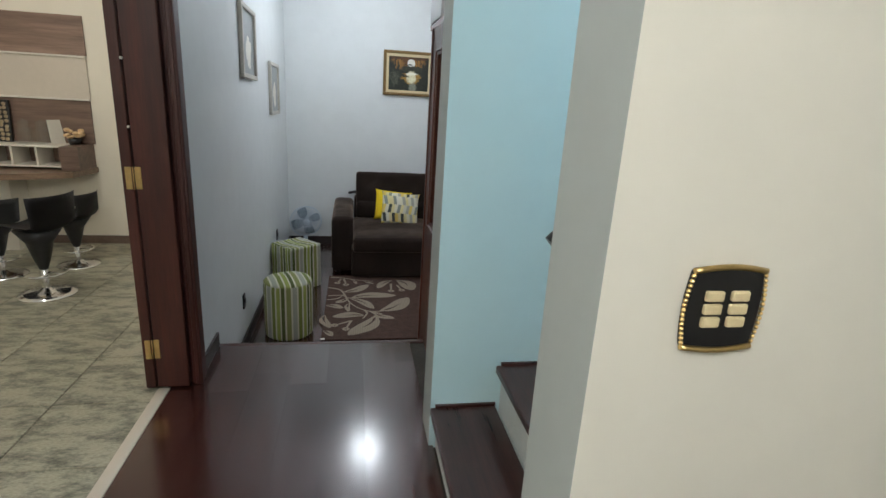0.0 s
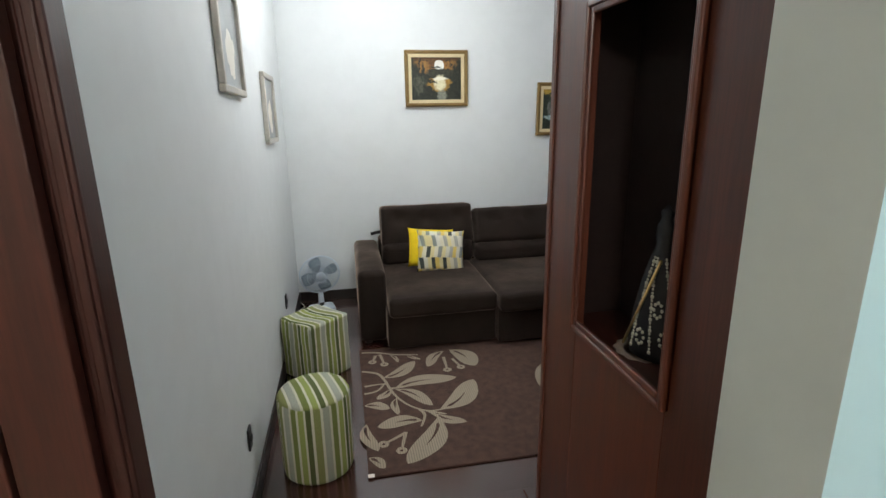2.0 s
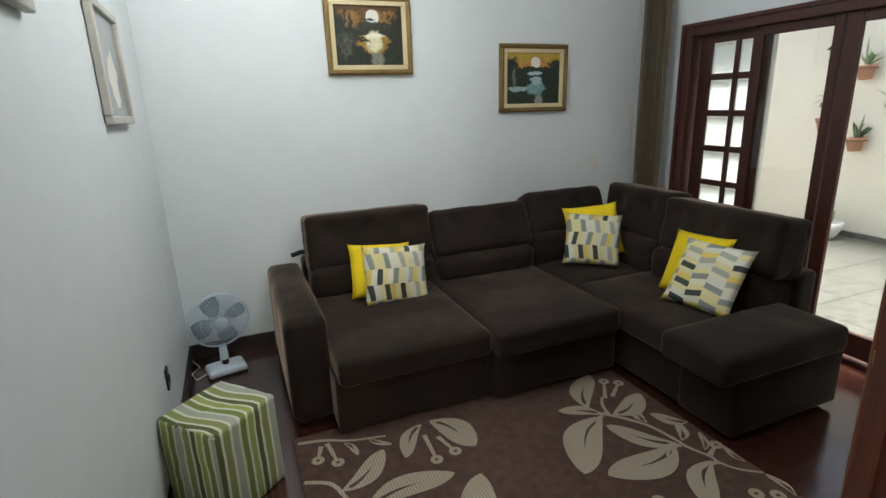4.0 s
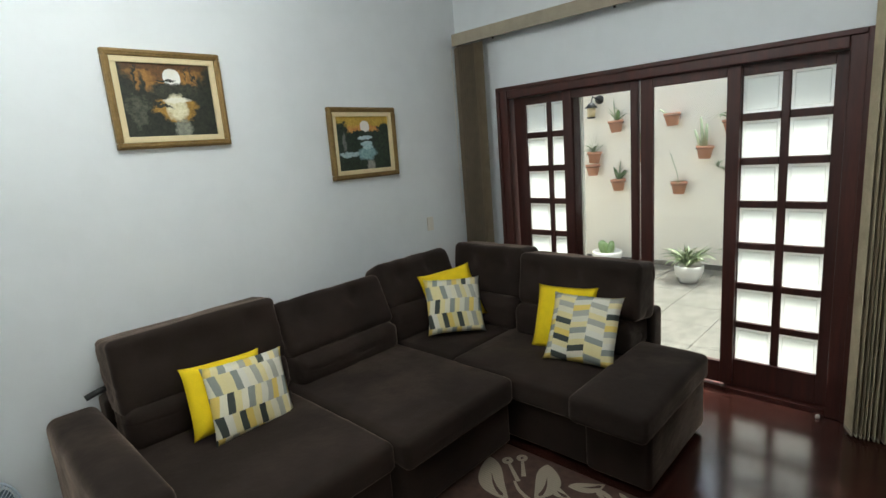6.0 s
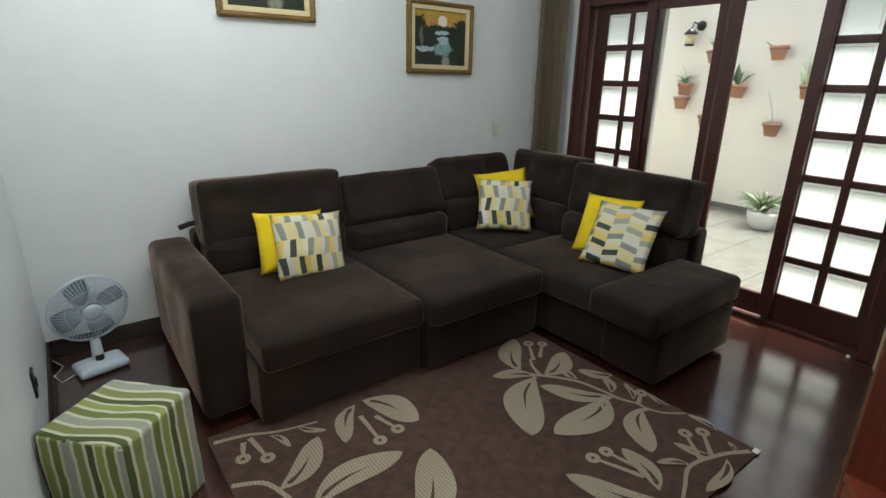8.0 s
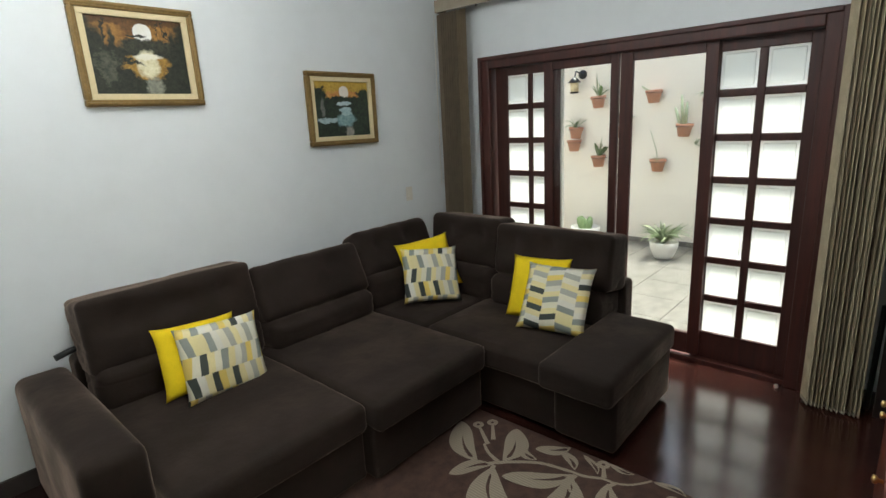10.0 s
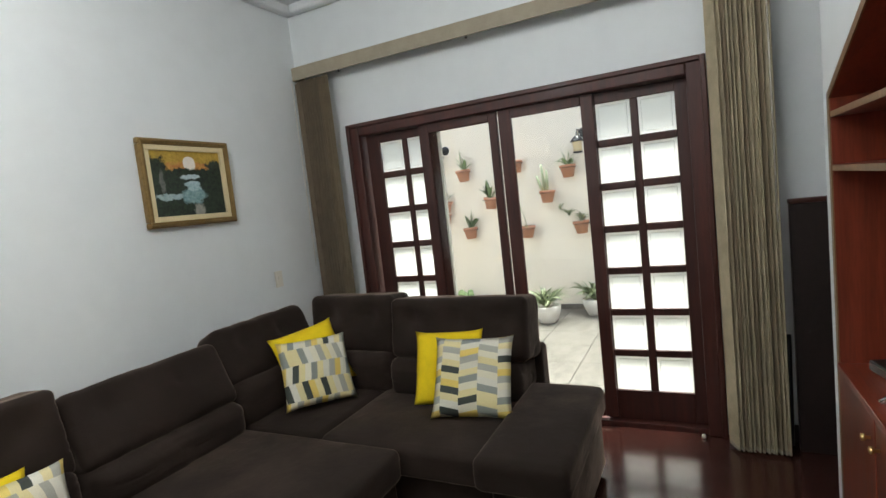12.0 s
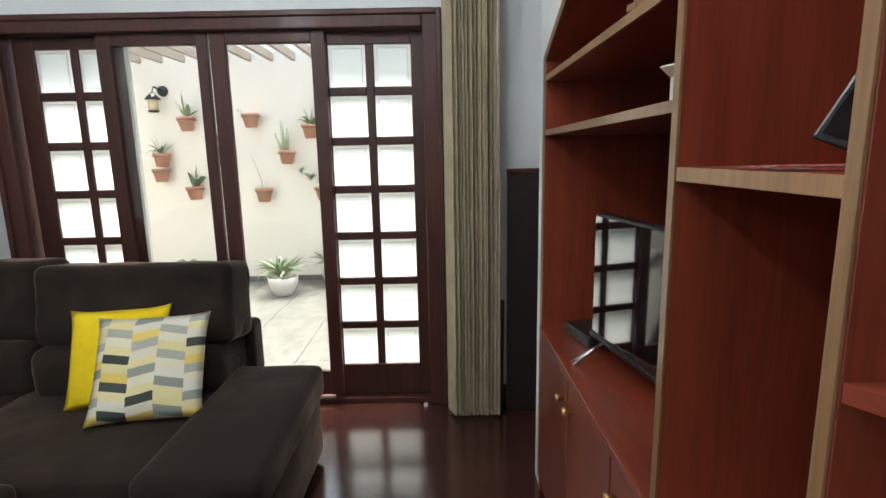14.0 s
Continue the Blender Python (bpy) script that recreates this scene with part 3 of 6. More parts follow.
leaf_with_panes(3.47, 3.505, 5.765, [(5.836, 6.036), (6.081, 6.281)], 0.222, 2.026, 7, 0.58)
leaf_with_panes(3.47, 3.505, 7.365, [(7.425, 7.614), (7.656, 7.845)], 0.222, 2.026, 7, 0.59)
leaf_of_glass(3.432, 3.466, 6.285, 6.893, 0.075, 0.085)
leaf_of_glass(3.432, 3.466, 6.905, 7.488, 0.058, 0.075)
stop_ob = wpart("doorstop", lathe([(0, 0), (0.018, 0), (0.02, 0.02), (0.014, 0.035), (0, 0.038)], 12), M_OFFWHITE, door, "small white doorstop")
stop_ob.location = (3.36, 5.80, 0.0)
stop_ob.scale = (0.6, 0.6, 0.6)
# pale strip added to paint the skylight on the leaf's edge
wpart("lit_stile_face", boxed(3.472, 3.50, 7.35, 7.412, 0.06, 2.06, 0.003), M_SILVER, door, "pale grey strip for the sky-lit edge of the leaf")

# ---- blinds ----
val = thing("valance", pose(3.35, 7.0, 2.6), "taupe fabric pelmet above the patio doors", "pelmet")
wpart("fascia", boxed(3.28, 3.292, 5.60, 8.42, 2.562, 2.656, 0.003), M_VALANCE, val)
wpart("top", boxed(3.292, 3.415, 5.60, 8.42, 2.644, 2.656, 0.002), M_VALANCE, val)
wpart("end_cap", boxed(3.292, 3.415, 8.408, 8.42, 2.562, 2.644, 0.002), M_VALANCE, val)
wpart("end_cap", boxed(3.292, 3.415, 5.60, 5.612, 2.562, 2.644, 0.002), M_VALANCE, val)
wpart("track", boxed(3.33, 3.37, 5.62, 8.40, 2.60, 2.63, 0.003), M_OFFWHITE, val, "white aluminium blind track")
for yy in (6.0, 7.0, 8.0):
    wpart("clip", boxed(3.29, 3.30, yy - 0.008, yy + 0.008, 2.548, 2.566, 0.002), M_BLACK, val)


def blind(y0, y1, count, mats, seed):
    rnd = random.Random(seed)
    b = thing("vertical_blind", pose(3.33 if y0 > 7 else 3.25, (y0 + y1) / 2, 2.562 if y0 > 7 else 2.66), "olive fabric vertical blind drawn into a stack", "blind", "", "vertical blinds")
    for k in range(count):
        y = y0 + (y1 - y0) * (k + 0.5) / count
        ang = rnd.uniform(-6, 6) + (58 if y0 > 7 else 24)
        drop = 2.535 if y0 > 7 else 2.633
        bm = boxed(-0.052, 0.052, -0.0016, 0.0016, -drop + rnd.uniform(0, 0.012), -0.005)
        placed(bm, pose(0, y - (y0 + y1) / 2, 0, 0, 0, ang))
        slat = part("slat", bm, mats[k % len(mats)], b)
        wb = boxed(-0.05, 0.05, -0.004, 0.004, -drop - 0.01, -drop + 0.01, 0.002)
        placed(wb, pose(0, y - (y0 + y1) / 2, 0, 0, 0, ang))
        part("weight", wb, M_VALANCE, slat)
    cord = bmesh.new()
    tube(cord, [(-0.05, (y1 - y0) / 2 * (1 if y0 > 7 else -1), -0.02), (-0.055, (y1 - y0) / 2 * (1 if y0 > 7 else -1), -1.4)], 0.003, 6)
    part("cord", cord, M_OFFWHITE, b)
    return b


# shade of the stack painted by slat colour, darkest towards the north wall
blind(8.14, 8.43, 12, [M_BLIND_D] * 4 + [M_BLIND_SHADE] * 8, 3)
blind(5.40, 5.655, 13, [M_BLIND, M_BLIND, M_BLIND_D, M_BLIND], 5)

# ---- dark board in the recess ----
board = thing("leaning_board", pose(3.36, 5.0, 0), "dark wooden board leaning upright in the recess", "board")
wpart("board", boxed(3.30, 3.345, 4.62, 5.335, 0.0, 1.335, 0.004), M_BASE, board)
bm = boxed(3.288, 3.345, 4.62, 5.339, 1.335, 1.36, 0.005)
wpart("top_rail", bm, M_DARKWOOD_H, board)
solid("folding_stick", tube(bmesh.new(), [(3.37, 5.365, 0.0), (3.395, 5.355, 0.62)], 0.014, 8), M_BLACK, "slim black rod leaning in the recess", "rod")


# ---- corner sofa ----
sofa = thing("corner_sofa", pose(1.6, 7.6, 0), "dark brown suede corner sofa with tufted backs", "sofa")


def pad(name, x0, x1, y0, y1, z0, z1, r, tilt=(0, 0, 0), shift=(0, 0, 0), **kw):
    hx, hy, hz = (x1 - x0) / 2, (y1 - y0) / 2, (z1 - z0) / 2
    bm = soft(hx, hy, hz, r, **kw)
    placed(bm, pose((x0 + x1) / 2 + shift[0], (y0 + y1) / 2 + shift[1], (z0 + z1) / 2 + shift[2], *tilt))
    return wpart(name, bm, M_SOFA, sofa)


pad("arm", 0.135, 0.36, 7.31, 8.42, 0.03, 0.625, 0.05, puff=0.01, wrinkle=0.003, cells=9)
pad("base", 0.345, 1.212, 7.15, 8.40, 0.03, 0.34, 0.022, wrinkle=0.002, seed=2)
pad("base", 1.218, 2.06, 7.09, 8.40, 0.03, 0.34, 0.022, wrinkle=0.002, seed=3)
pad("base", 2.10, 2.95, 6.62, 8.40, 0.03, 0.34, 0.025, wrinkle=0.002, seed=4)
pad("base", 2.08, 2.87, 6.28, 6.63, 0.03, 0.37, 0.03, wrinkle=0.003, seed=5, cells=9)
pad("seat", 0.36, 1.212, 7.10, 8.12, 0.30, 0.455, 0.038, puff=0.014, wrinkle=0.004, seed=6, cells=12)
pad("seat", 1.216, 2.045, 7.035, 8.12, 0.30, 0.455, 0.038, puff=0.014, wrinkle=0.004, seed=7, cells=12)
pad("seat", 2.05, 2.80, 7.525, 8.15, 0.30, 0.455, 0.035, puff=0.012, wrinkle=0.003, seed=8, cells=12)
pad("seat", 2.045, 2.78, 6.63, 7.52, 0.30, 0.455, 0.035, puff=0.014, wrinkle=0.003, seed=9, cells=12)
pad("armrest_pad", 1.94, 2.82, 6.245, 6.645, 0.355, 0.503, 0.036, puff=0.014, wrinkle=0.004, seed=10, cells=12)
for sy in (6.262, 6.628):
    seam = bmesh.new()
    tube(seam, [(1.975, sy, 0.372), (2.40, sy - 0.004, 0.370), (2.785, sy, 0.372)], 0.005, 6)
    wpart("seam", seam, M_SOFA, sofa)
TUFT3 = [(0.07, -0.27, 0.048, 0.075), (0.07, 0.0, 0.048, 0.075), (0.07, 0.27, 0.048, 0.075)]
# tufts are given across (z, x) of the leaning face
pad("lumbar_cushion", 0.39, 1.25, 8.04, 8.30, 0.43, 0.66, 0.06, puff=0.025, face='-Y', wrinkle=0.0065, seed=11, cells=12)
pad("lumbar_cushion", 1.255, 2.035, 7.97, 8.30, 0.43, 0.62, 0.06, puff=0.025, face='-Y', wrinkle=0.0065, seed=12, cells=12)
pad("lumbar_cushion", 2.04, 2.78, 8.0, 8.30, 0.43, 0.70, 0.06, puff=0.025, face='-Y', wrinkle=0.0065, seed=13, cells=12)
pad("headrest", 0.39, 1.255, 8.10, 8.36, 0.60, 0.972, 0.034, (-8, 0, 0), puff=0.025, face='-Y', wrinkle=0.0065, tufts=TUFT3, seed=14, cells=18)
pad("headrest", 1.262, 2.05, 8.08, 8.30, 0.56, 0.91, 0.045, (-24, 0, 0), puff=0.03, face='-Y', wrinkle=0.0065, tufts=[(0.06, -0.22, 0.048, 0.075), (0.06, 0.15, 0.048, 0.075)], seed=15, cells=18)
pad("headrest", 2.045, 2.76, 8.09, 8.31, 0.62, 0.968, 0.06, (-24, 0, 0), puff=0.03, face='-Y', wrinkle=0.0065, tufts=[(0.05, -0.18, 0.048, 0.075), (0.05, 0.12, 0.048, 0.075)], seed=16, cells=18)
pad("lumbar_cushion", 2.64, 3.00, 7.46, 8.12, 0.43, 0.68, 0.06, puff=0.025, face='-X', wrinkle=0.0065, seed=17, cells=12)
pad("lumbar_cushion", 2.62, 2.98, 6.64, 7.45, 0.43, 0.66, 0.06, puff=0.025, face='-X', wrinkle=0.0065, seed=18, cells=12)
pad("headrest", 2.74, 2.99, 7.455, 8.09, 0.64, 1.005, 0.042, (0, 7, 0), puff=0.03, face='-X', wrinkle=0.0065, tufts=[(-0.15, 0.06, 0.05, 0.08), (0.15, 0.06, 0.05, 0.08)], seed=19, cells=18)
pad("headrest", 2.70, 2.96, 6.60, 7.45, 0.63, 0.985, 0.042, (0, 9, 0), puff=0.035, face='-X', wrinkle=0.0065, tufts=[(-0.28, 0.06, 0.05, 0.08), (0.0, 0.06, 0.05, 0.08), (0.28, 0.06, 0.05, 0.08)], seed=20, cells=18)
pad("back_frame", 0.37, 3.0, 8.28, 8.44, 0.05, 0.66, 0.03)
pad("back_frame", 2.92, 3.07, 6.60, 8.40, 0.05, 0.66, 0.03)
lev = bmesh.new()
tube(lev, [(0.30, 8.30, 0.70), (0.36, 8.30, 0.715), (0.42, 8.30, 0.72)], 0.016, 8)
wpart("recline_lever", lev, M_BLACK, sofa, "short dark blue-black lever")
for fx, fy in ((0.2, 7.4), (2.2, 6.4), (2.8, 6.4), (1.2, 7.3), (0.2, 8.3), (2.9, 8.3)):
    fb = lathe([(0, 0), (0.03, 0), (0.025, 0.04), (0, 0.04)], 10)
    placed(fb, pose(fx, fy, 0))
    wpart("foot", fb, M_BLACK, sofa)


# ---- scatter cushions ----
def pillow(w, h, t, n=14, seed=0.0):
    bm = bmesh.new()
    uv = bm.loops.layers.uv.new("UVMap")
    def side(sg):
        grid = []
        for i in range(n + 1):
            line = []
            for j in range(n + 1):
                u, v = -1 + 2 * i / n, -1 + 2 * j / n
                x = u * w / 2 * (1 - 0.065 * (1 - v ** 4) * abs(u) ** 3)
                z = v * h / 2 * (1 - 0.065 * (1 - u ** 4) * abs(v) ** 3)
                y = sg * t / 2 * max(0.0, (1 - u ** 2) * (1 - v ** 2)) ** 0.55
                wr = 0.016 * (noise.noise(Vector((u * 2.2 + seed, v * 2.2 - seed, sg * 3.0))) + 0.5 * noise.noise(Vector((u * 5.5 - seed, v * 5.5 + seed, sg * 3.0)))) * (1 - max(abs(u), abs(v)) ** 4)
                line.append(bm.verts.new((x, y + wr, z)))
            grid.append(line)
        for i in range(n):
            for j in range(n):
                q = [grid[i][j], grid[i + 1][j], grid[i + 1][j + 1], grid[i][j + 1]]
                f = bm.faces.new(q if sg < 0 else q[::-1])
                f.smooth = True
                for lp in f.loops:
                    lp[uv].uv = (lp.vert.co.x + 3.0, lp.vert.co.z + 3.0)
    side(-1)
    side(1)
    bmesh.ops.remove_doubles(bm, verts=bm.verts, dist=1e-5)
    return bm


def cushion(m, material, label, w=0.43, h=0.42, t=0.13, seed=0.0, group="scatter cushions"):
    ob = solid("cushion", pillow(w, h, t, seed=seed), material, label, "cushion", "", group)
    ob.matrix_world = m
    return ob


YEL, PRI = "plain yellow cotton scatter cushion on the sofa", "block-printed yellow and grey scatter cushion on the sofa"
cushion(pose(0.812, 7.885, 0.640, -20, 6.5, 6.5), M_YELLOW, YEL, 0.43, 0.35, 0.13, 1.0)
cushion(pose(0.888, 7.810, 0.622, -18.5, 5.3, 4), M_PRINT_V, PRI, 0.44, 0.375, 0.11, 2.0)
cushion(pose(2.450, 7.850, 0.710, -28, -6, -24), M_YELLOW, YEL, 0.41, 0.40, 0.11, 3.0)
cushion(pose(2.385, 7.775, 0.665, -30, 2, -38), M_PRINT_V, PRI, 0.405, 0.40, 0.11, 4.0)
cushion(pose(2.571, 7.019, 0.650, -24.5, -1.7, -84), M_YELLOW, YEL, 0.40, 0.41, 0.11, 5.0)
cushion(pose(2.450, 6.824, 0.654, -33, 0, -81), M_PRINT_H, PRI, 0.42, 0.42, 0.11, 6.0)


# ---- rug ----
rug = thing("rug", pose(1.08, 6.49, 0), "brown pile rug with beige trailing leaves", "rug")
RX0, RX1, RY0, RY1 = 0.115, 2.05, 5.74, 7.24
part("carpet", boxed(RX0 - 1.08, RX1 - 1.08, RY0 - 6.49, RY1 - 6.49, 0.001, 0.011, 0.003), M_RUG, rug)
m, t, b = nodes_of("beige_carved_pile")
wave = t.nodes.new("ShaderNodeTexWave")
wave.inputs["Scale"].default_value, wave.inputs["Distortion"].default_value = 22, 0.4
wave.bands_direction = 'X'
t.links.new(tex_space(t), wave.inputs["Vector"])
t.links.new(mixed(t, ramp(t, wave.outputs["Fac"], [(0.2, (0.31, 0.25, 0.18)), (0.6, (0.42, 0.35, 0.26))]),
                  ramp(t, noise_tex(t, tex_space(t), 250, 2), [(0.3, (0.7, 0.7, 0.7)), (0.7, (1, 1, 1))]), 0.6, 'MULTIPLY'), b.inputs["Base Color"])
b.inputs["Roughness"].default_value = 0.95
bumped(t, b, wave.outputs["Fac"], 0.4, 0.003)
M_RUGLEAF = m


def leaf_shape(base, tip, wide, bend=0.12, slit=True, z=0.0145):
    """A pointed leaf, full near its base and swept to the tip, with a curved slit along its midrib."""
    bm = bmesh.new()
    a, c = Vector(base), Vector(tip)
    d = c - a
    perp = Vector((-d.y, d.x)).normalized()
    n = 20
    for sg in (-1, 1):
        rim, mid = [], []
        for k in range(n + 1):
            s = k / n
            ctr = a + d * s + perp * d.length * bend * math.sin(math.pi * s) * (1.5 - 1.3 * s)
            half = 2.0 * wide * d.length * (s ** 0.85) * ((1 - s) ** 0.75) * (1 + 0.12 * sg * (1 if bend > 0 else -1))
            gap = 0.014 * max(0.0, 1 - s / 0.62) ** 0.8 if slit and s > 0.1 else 0.0
            gap = min(gap, half * 0.45)
            rim.append(bm.verts.new((*(ctr + sg * perp * half), z)))
            mid.append(bm.verts.new((*(ctr + sg * perp * gap), z)))
        for k in range(n):
            q = [mid[k], mid[k + 1], rim[k + 1], rim[k]]
            bm.faces.new(q[::-1] if sg > 0 else q)
    bmesh.ops.remove_doubles(bm, verts=bm.verts, dist=1e-5)
    bm.normal_update()
    for f in bm.faces:
        if f.normal.z < 0:
            f.normal_flip()
    return bm


STEMS = [0]


def stem(pts, w):
    STEMS[0] += 1
    hz = 0.0120 + 0.00008 * STEMS[0]
    bm = bmesh.new()
    dense = []
    for i in range(len(pts) - 1):
        p0, p1, p2, p3 = (Vector(pts[max(0, min(len(pts) - 1, i + o))]) for o in (-1, 0, 1, 2))
        for k in range(8):
            s = k / 8
            dense.append(0.5 * ((2 * p1) + (p2 - p0) * s + (2 * p0 - 5 * p1 + 4 * p2 - p3) * s * s + (3 * p1 - p0 - 3 * p2 + p3) * s ** 3))
    dense.append(Vector(pts[-1]))
    prev = None
    for i, p in enumerate(dense):
        d = (dense[min(i + 1, len(dense) - 1)] - dense[max(i - 1, 0)]).normalized()
        nn = Vector((-d.y, d.x)) * w * (1 - 0.5 * i / len(dense))
        cur = (bm.verts.new((*(p + nn), hz)), bm.verts.new((*(p - nn), hz)))
        if prev:
            f = bm.faces.new((prev[1], cur[1], cur[0], prev[0]))
        prev = cur
    for f in bm.faces:
        f.normal_update()
        if f.normal.z < 0:
            f.normal_flip()
    return bm


def loop_bud(base, tip, w=0.012):
    d = Vector(tip) - Vector(base)
    bm = stem([base, tip], w)
    c = Vector(tip) + d.normalized() * 0.015
    n = 14
    o = [bm.verts.new((c.x + 0.032 * math.cos(6.2832 * k / n), c.y + 0.032 * math.sin(6.2832 * k / n), 0.0138)) for k in range(n)]
    i = [bm.verts.new((c.x + 0.009 * math.cos(6.2832 * k / n), c.y + 0.009 * math.sin(6.2832 * k / n), 0.0138)) for k in range(n)]
    for k in range(n):
        bm.faces.new((o[k], o[(k + 1) % n], i[(k + 1) % n], i[k]))
    return bm


# sprays as (base x, base y, tip x, tip y, width) from the near corner at the hall side
SPRAY_A = [(0.591, 6.278, 0.884, 6.598, 0.33), (0.338, 6.593, 0.775, 6.654, 0.27), (0.266, 6.75, 0.519, 6.955, 0.30), (0.336, 6.578, 0.55, 6.333, 0.25),
           (0.548, 6.236, 0.72, 6.112, 0.32), (0.557, 6.19, 0.324, 5.80, 0.30), (0.461, 6.18, 0.187, 6.168, 0.36), (0.299, 6.586, 0.204, 6.476, 0.38), (0.336, 6.469, 0.323, 6.272, 0.22),
           (0.12, 6.415, 0.278, 6.352, 0.42), (0.125, 6.21, 0.178, 5.938, 0.24), (0.12, 5.891, 0.203, 5.789, 0.40), (0.763, 7.074, 0.60, 6.846, 0.27), (0.81, 7.084, 0.949, 6.787, 0.44),
           (0.474, 7.079, 0.569, 6.972, 0.22), (0.344, 7.089, 0.396, 6.963, 0.22)]
SPRAY_B = [(1.667, 6.726, 1.305, 6.396, 0.34), (1.834, 6.388, 1.397, 6.344, 0.34), (1.895, 6.227, 1.646, 6.013, 0.33), (1.854, 6.383, 1.632, 6.652, 0.28), (1.678, 6.735, 1.486, 6.866, 0.32),
           (1.647, 6.813, 1.877, 7.11, 0.31), (1.728, 6.71, 2.008, 6.811, 0.38), (1.843, 6.579, 1.873, 6.713, 0.36), (1.886, 6.394, 1.985, 6.519, 0.31), (2.035, 6.492, 1.914, 6.634, 0.36), (1.925, 6.293, 2.02, 6.412, 0.20)]
SPRAY_C = [(2.03, 6.153, 2.031, 6.284, 0.22), (2.023, 5.914, 2.034, 6.064, 0.22), (1.852, 5.834, 1.783, 5.991, 0.24), (1.711, 5.871, 1.609, 5.966, 0.24), (1.874, 5.80, 1.618, 5.755, 0.18),
           (1.472, 5.868, 1.567, 6.105, 0.31), (1.459, 5.799, 1.237, 6.144, 0.24), (1.95, 5.80, 1.99, 5.85, 0.30)]
for k, (ax, ay, bx, by, wd) in enumerate(SPRAY_A + SPRAY_B + SPRAY_C):
    part("leaf", leaf_shape((ax - 1.08, ay - 6.49), (bx - 1.08, by - 6.49), wd * 0.88, 0.10 if k % 2 else -0.10, True, 0.0142 + 0.00012 * k), M_RUGLEAF, rug)
for pts in ([(0.121, 6.882), (0.231, 6.824), (0.278, 6.707), (0.30, 6.601), (0.344, 6.467), (0.421, 6.347), (0.52, 6.28), (0.647, 6.285)], [(0.127, 6.564), (0.215, 6.589), (0.276, 6.683)],
            [(0.132, 6.66), (0.221, 6.672), (0.283, 6.666)], [(0.46, 6.313), (0.484, 6.237), (0.446, 6.124)], [(0.519, 6.274), (0.567, 6.188), (0.578, 6.113)],
            [(0.132, 7.185), (0.262, 7.156), (0.389, 7.098), (0.56, 7.06)], [(0.502, 6.284), (0.616, 6.221)], [(0.30, 6.601), (0.38, 6.60), (0.46, 6.62)],
            [(1.676, 6.761), (1.755, 6.676), (1.835, 6.557), (1.869, 6.416), (1.88, 6.34), (1.917, 6.26), (1.922, 6.205), (1.96, 6.138), (2.041, 6.075)],
            [(1.861, 6.375), (1.79, 6.373), (1.739, 6.337)], [(1.922, 6.205), (1.859, 6.218), (1.795, 6.202)], [(1.711, 6.716), (1.743, 6.812), (1.791, 6.879)], [(1.682, 6.73), (1.605, 6.715), (1.524, 6.676)],
            [(2.011, 5.763), (1.89, 5.828), (1.711, 5.871), (1.584, 5.824), (1.486, 5.78)]):
    part("stem", stem([(x - 1.08, y - 6.49) for x, y in pts], 0.012), M_RUGLEAF, rug)
for a, b in (((0.335, 6.073), (0.224, 6.005)), ((0.347, 6.088), (0.309, 5.935)), ((0.744, 6.98), (0.734, 6.79)), ((0.802, 6.939), (0.835, 6.81)), ((0.237, 7.112), (0.21, 7.023)), ((0.269, 7.125), (0.29, 6.97)),
             ((1.80, 6.86), (1.904, 7.0)), ((1.85, 6.86), (1.967, 6.951)), ((1.925, 6.26), (2.0, 6.297)), ((1.78, 5.86), (1.884, 5.986)), ((1.84, 5.846), (1.956, 5.944)), ((1.494, 5.95), (1.42, 6.13)), ((1.525, 5.96), (1.496, 6.12))):
    part("bud", loop_bud((a[0] - 1.08, a[1] - 6.49), (b[0] - 1.08, b[1] - 6.49), 0.013), M_RUGLEAF, rug)
part("corner_tab", boxed(RX0 - 1.08 - 0.004, RX0 - 1.08 + 0.03, RY0 - 6.49 - 0.004, RY0 - 6.49 + 0.02, 0.011, 0.014), M_OFFWHITE, rug, "white corner tab")
part("corner_tab", boxed(RX1 - 1.08 - 0.03, RX1 - 1.08 + 0.004, RY0 - 6.49 - 0.004, RY0 - 6.49 + 0.02, 0.011, 0.014), M_OFFWHITE, rug, "white corner tab")


# ---- stools ----
def pouf_round(m, rad, h):
    bm = bmesh.new()
    uv = bm.loops.layers.uv.new("UVMap")
    prof = [(0.90, 0.0), (0.97, 0.02), (1.0, 0.06), (1.0, 0.5), (1.0, 0.88), (0.985, 0.96), (0.93, 0.995), (0.6, 1.02), (0.3, 1.035), (0.0, 1.04)]
    n = 40
    rings = []
    for r, z in prof:
        ring = []
        for k in range(n):
            a = 2 * math.pi * k / n
            rr = r * rad * (1 + 0.012 * math.cos(10 * a) * (1 if z > 0.02 else 0.3))
            ring.append(bm.verts.new((rr * math.cos(a), rr * math.sin(a), z * h + 0.006 * noise.noise(Vector((math.cos(a), math.sin(a), z * 3))))))
        rings.append(ring)
    for i in range(len(rings) - 1):
        for k in range(n):
            f = bm.faces.new((rings[i][k], rings[i][(k + 1) % n], rings[i + 1][(k + 1) % n], rings[i + 1][k]))
            f.smooth = True
            top = i >= 5
            for j, lp in enumerate(f.loops):
                kk = k + (1 if j in (1, 2) else 0)
                lp[uv].uv = (lp.vert.co.x * 0.95 + lp.vert.co.y * 0.3 + 4.0 if top else kk / n * 2 * math.pi * rad, lp.vert.co.z)
    bmesh.ops.remove_doubles(bm, verts=bm.verts, dist=1e-5)
    return bm


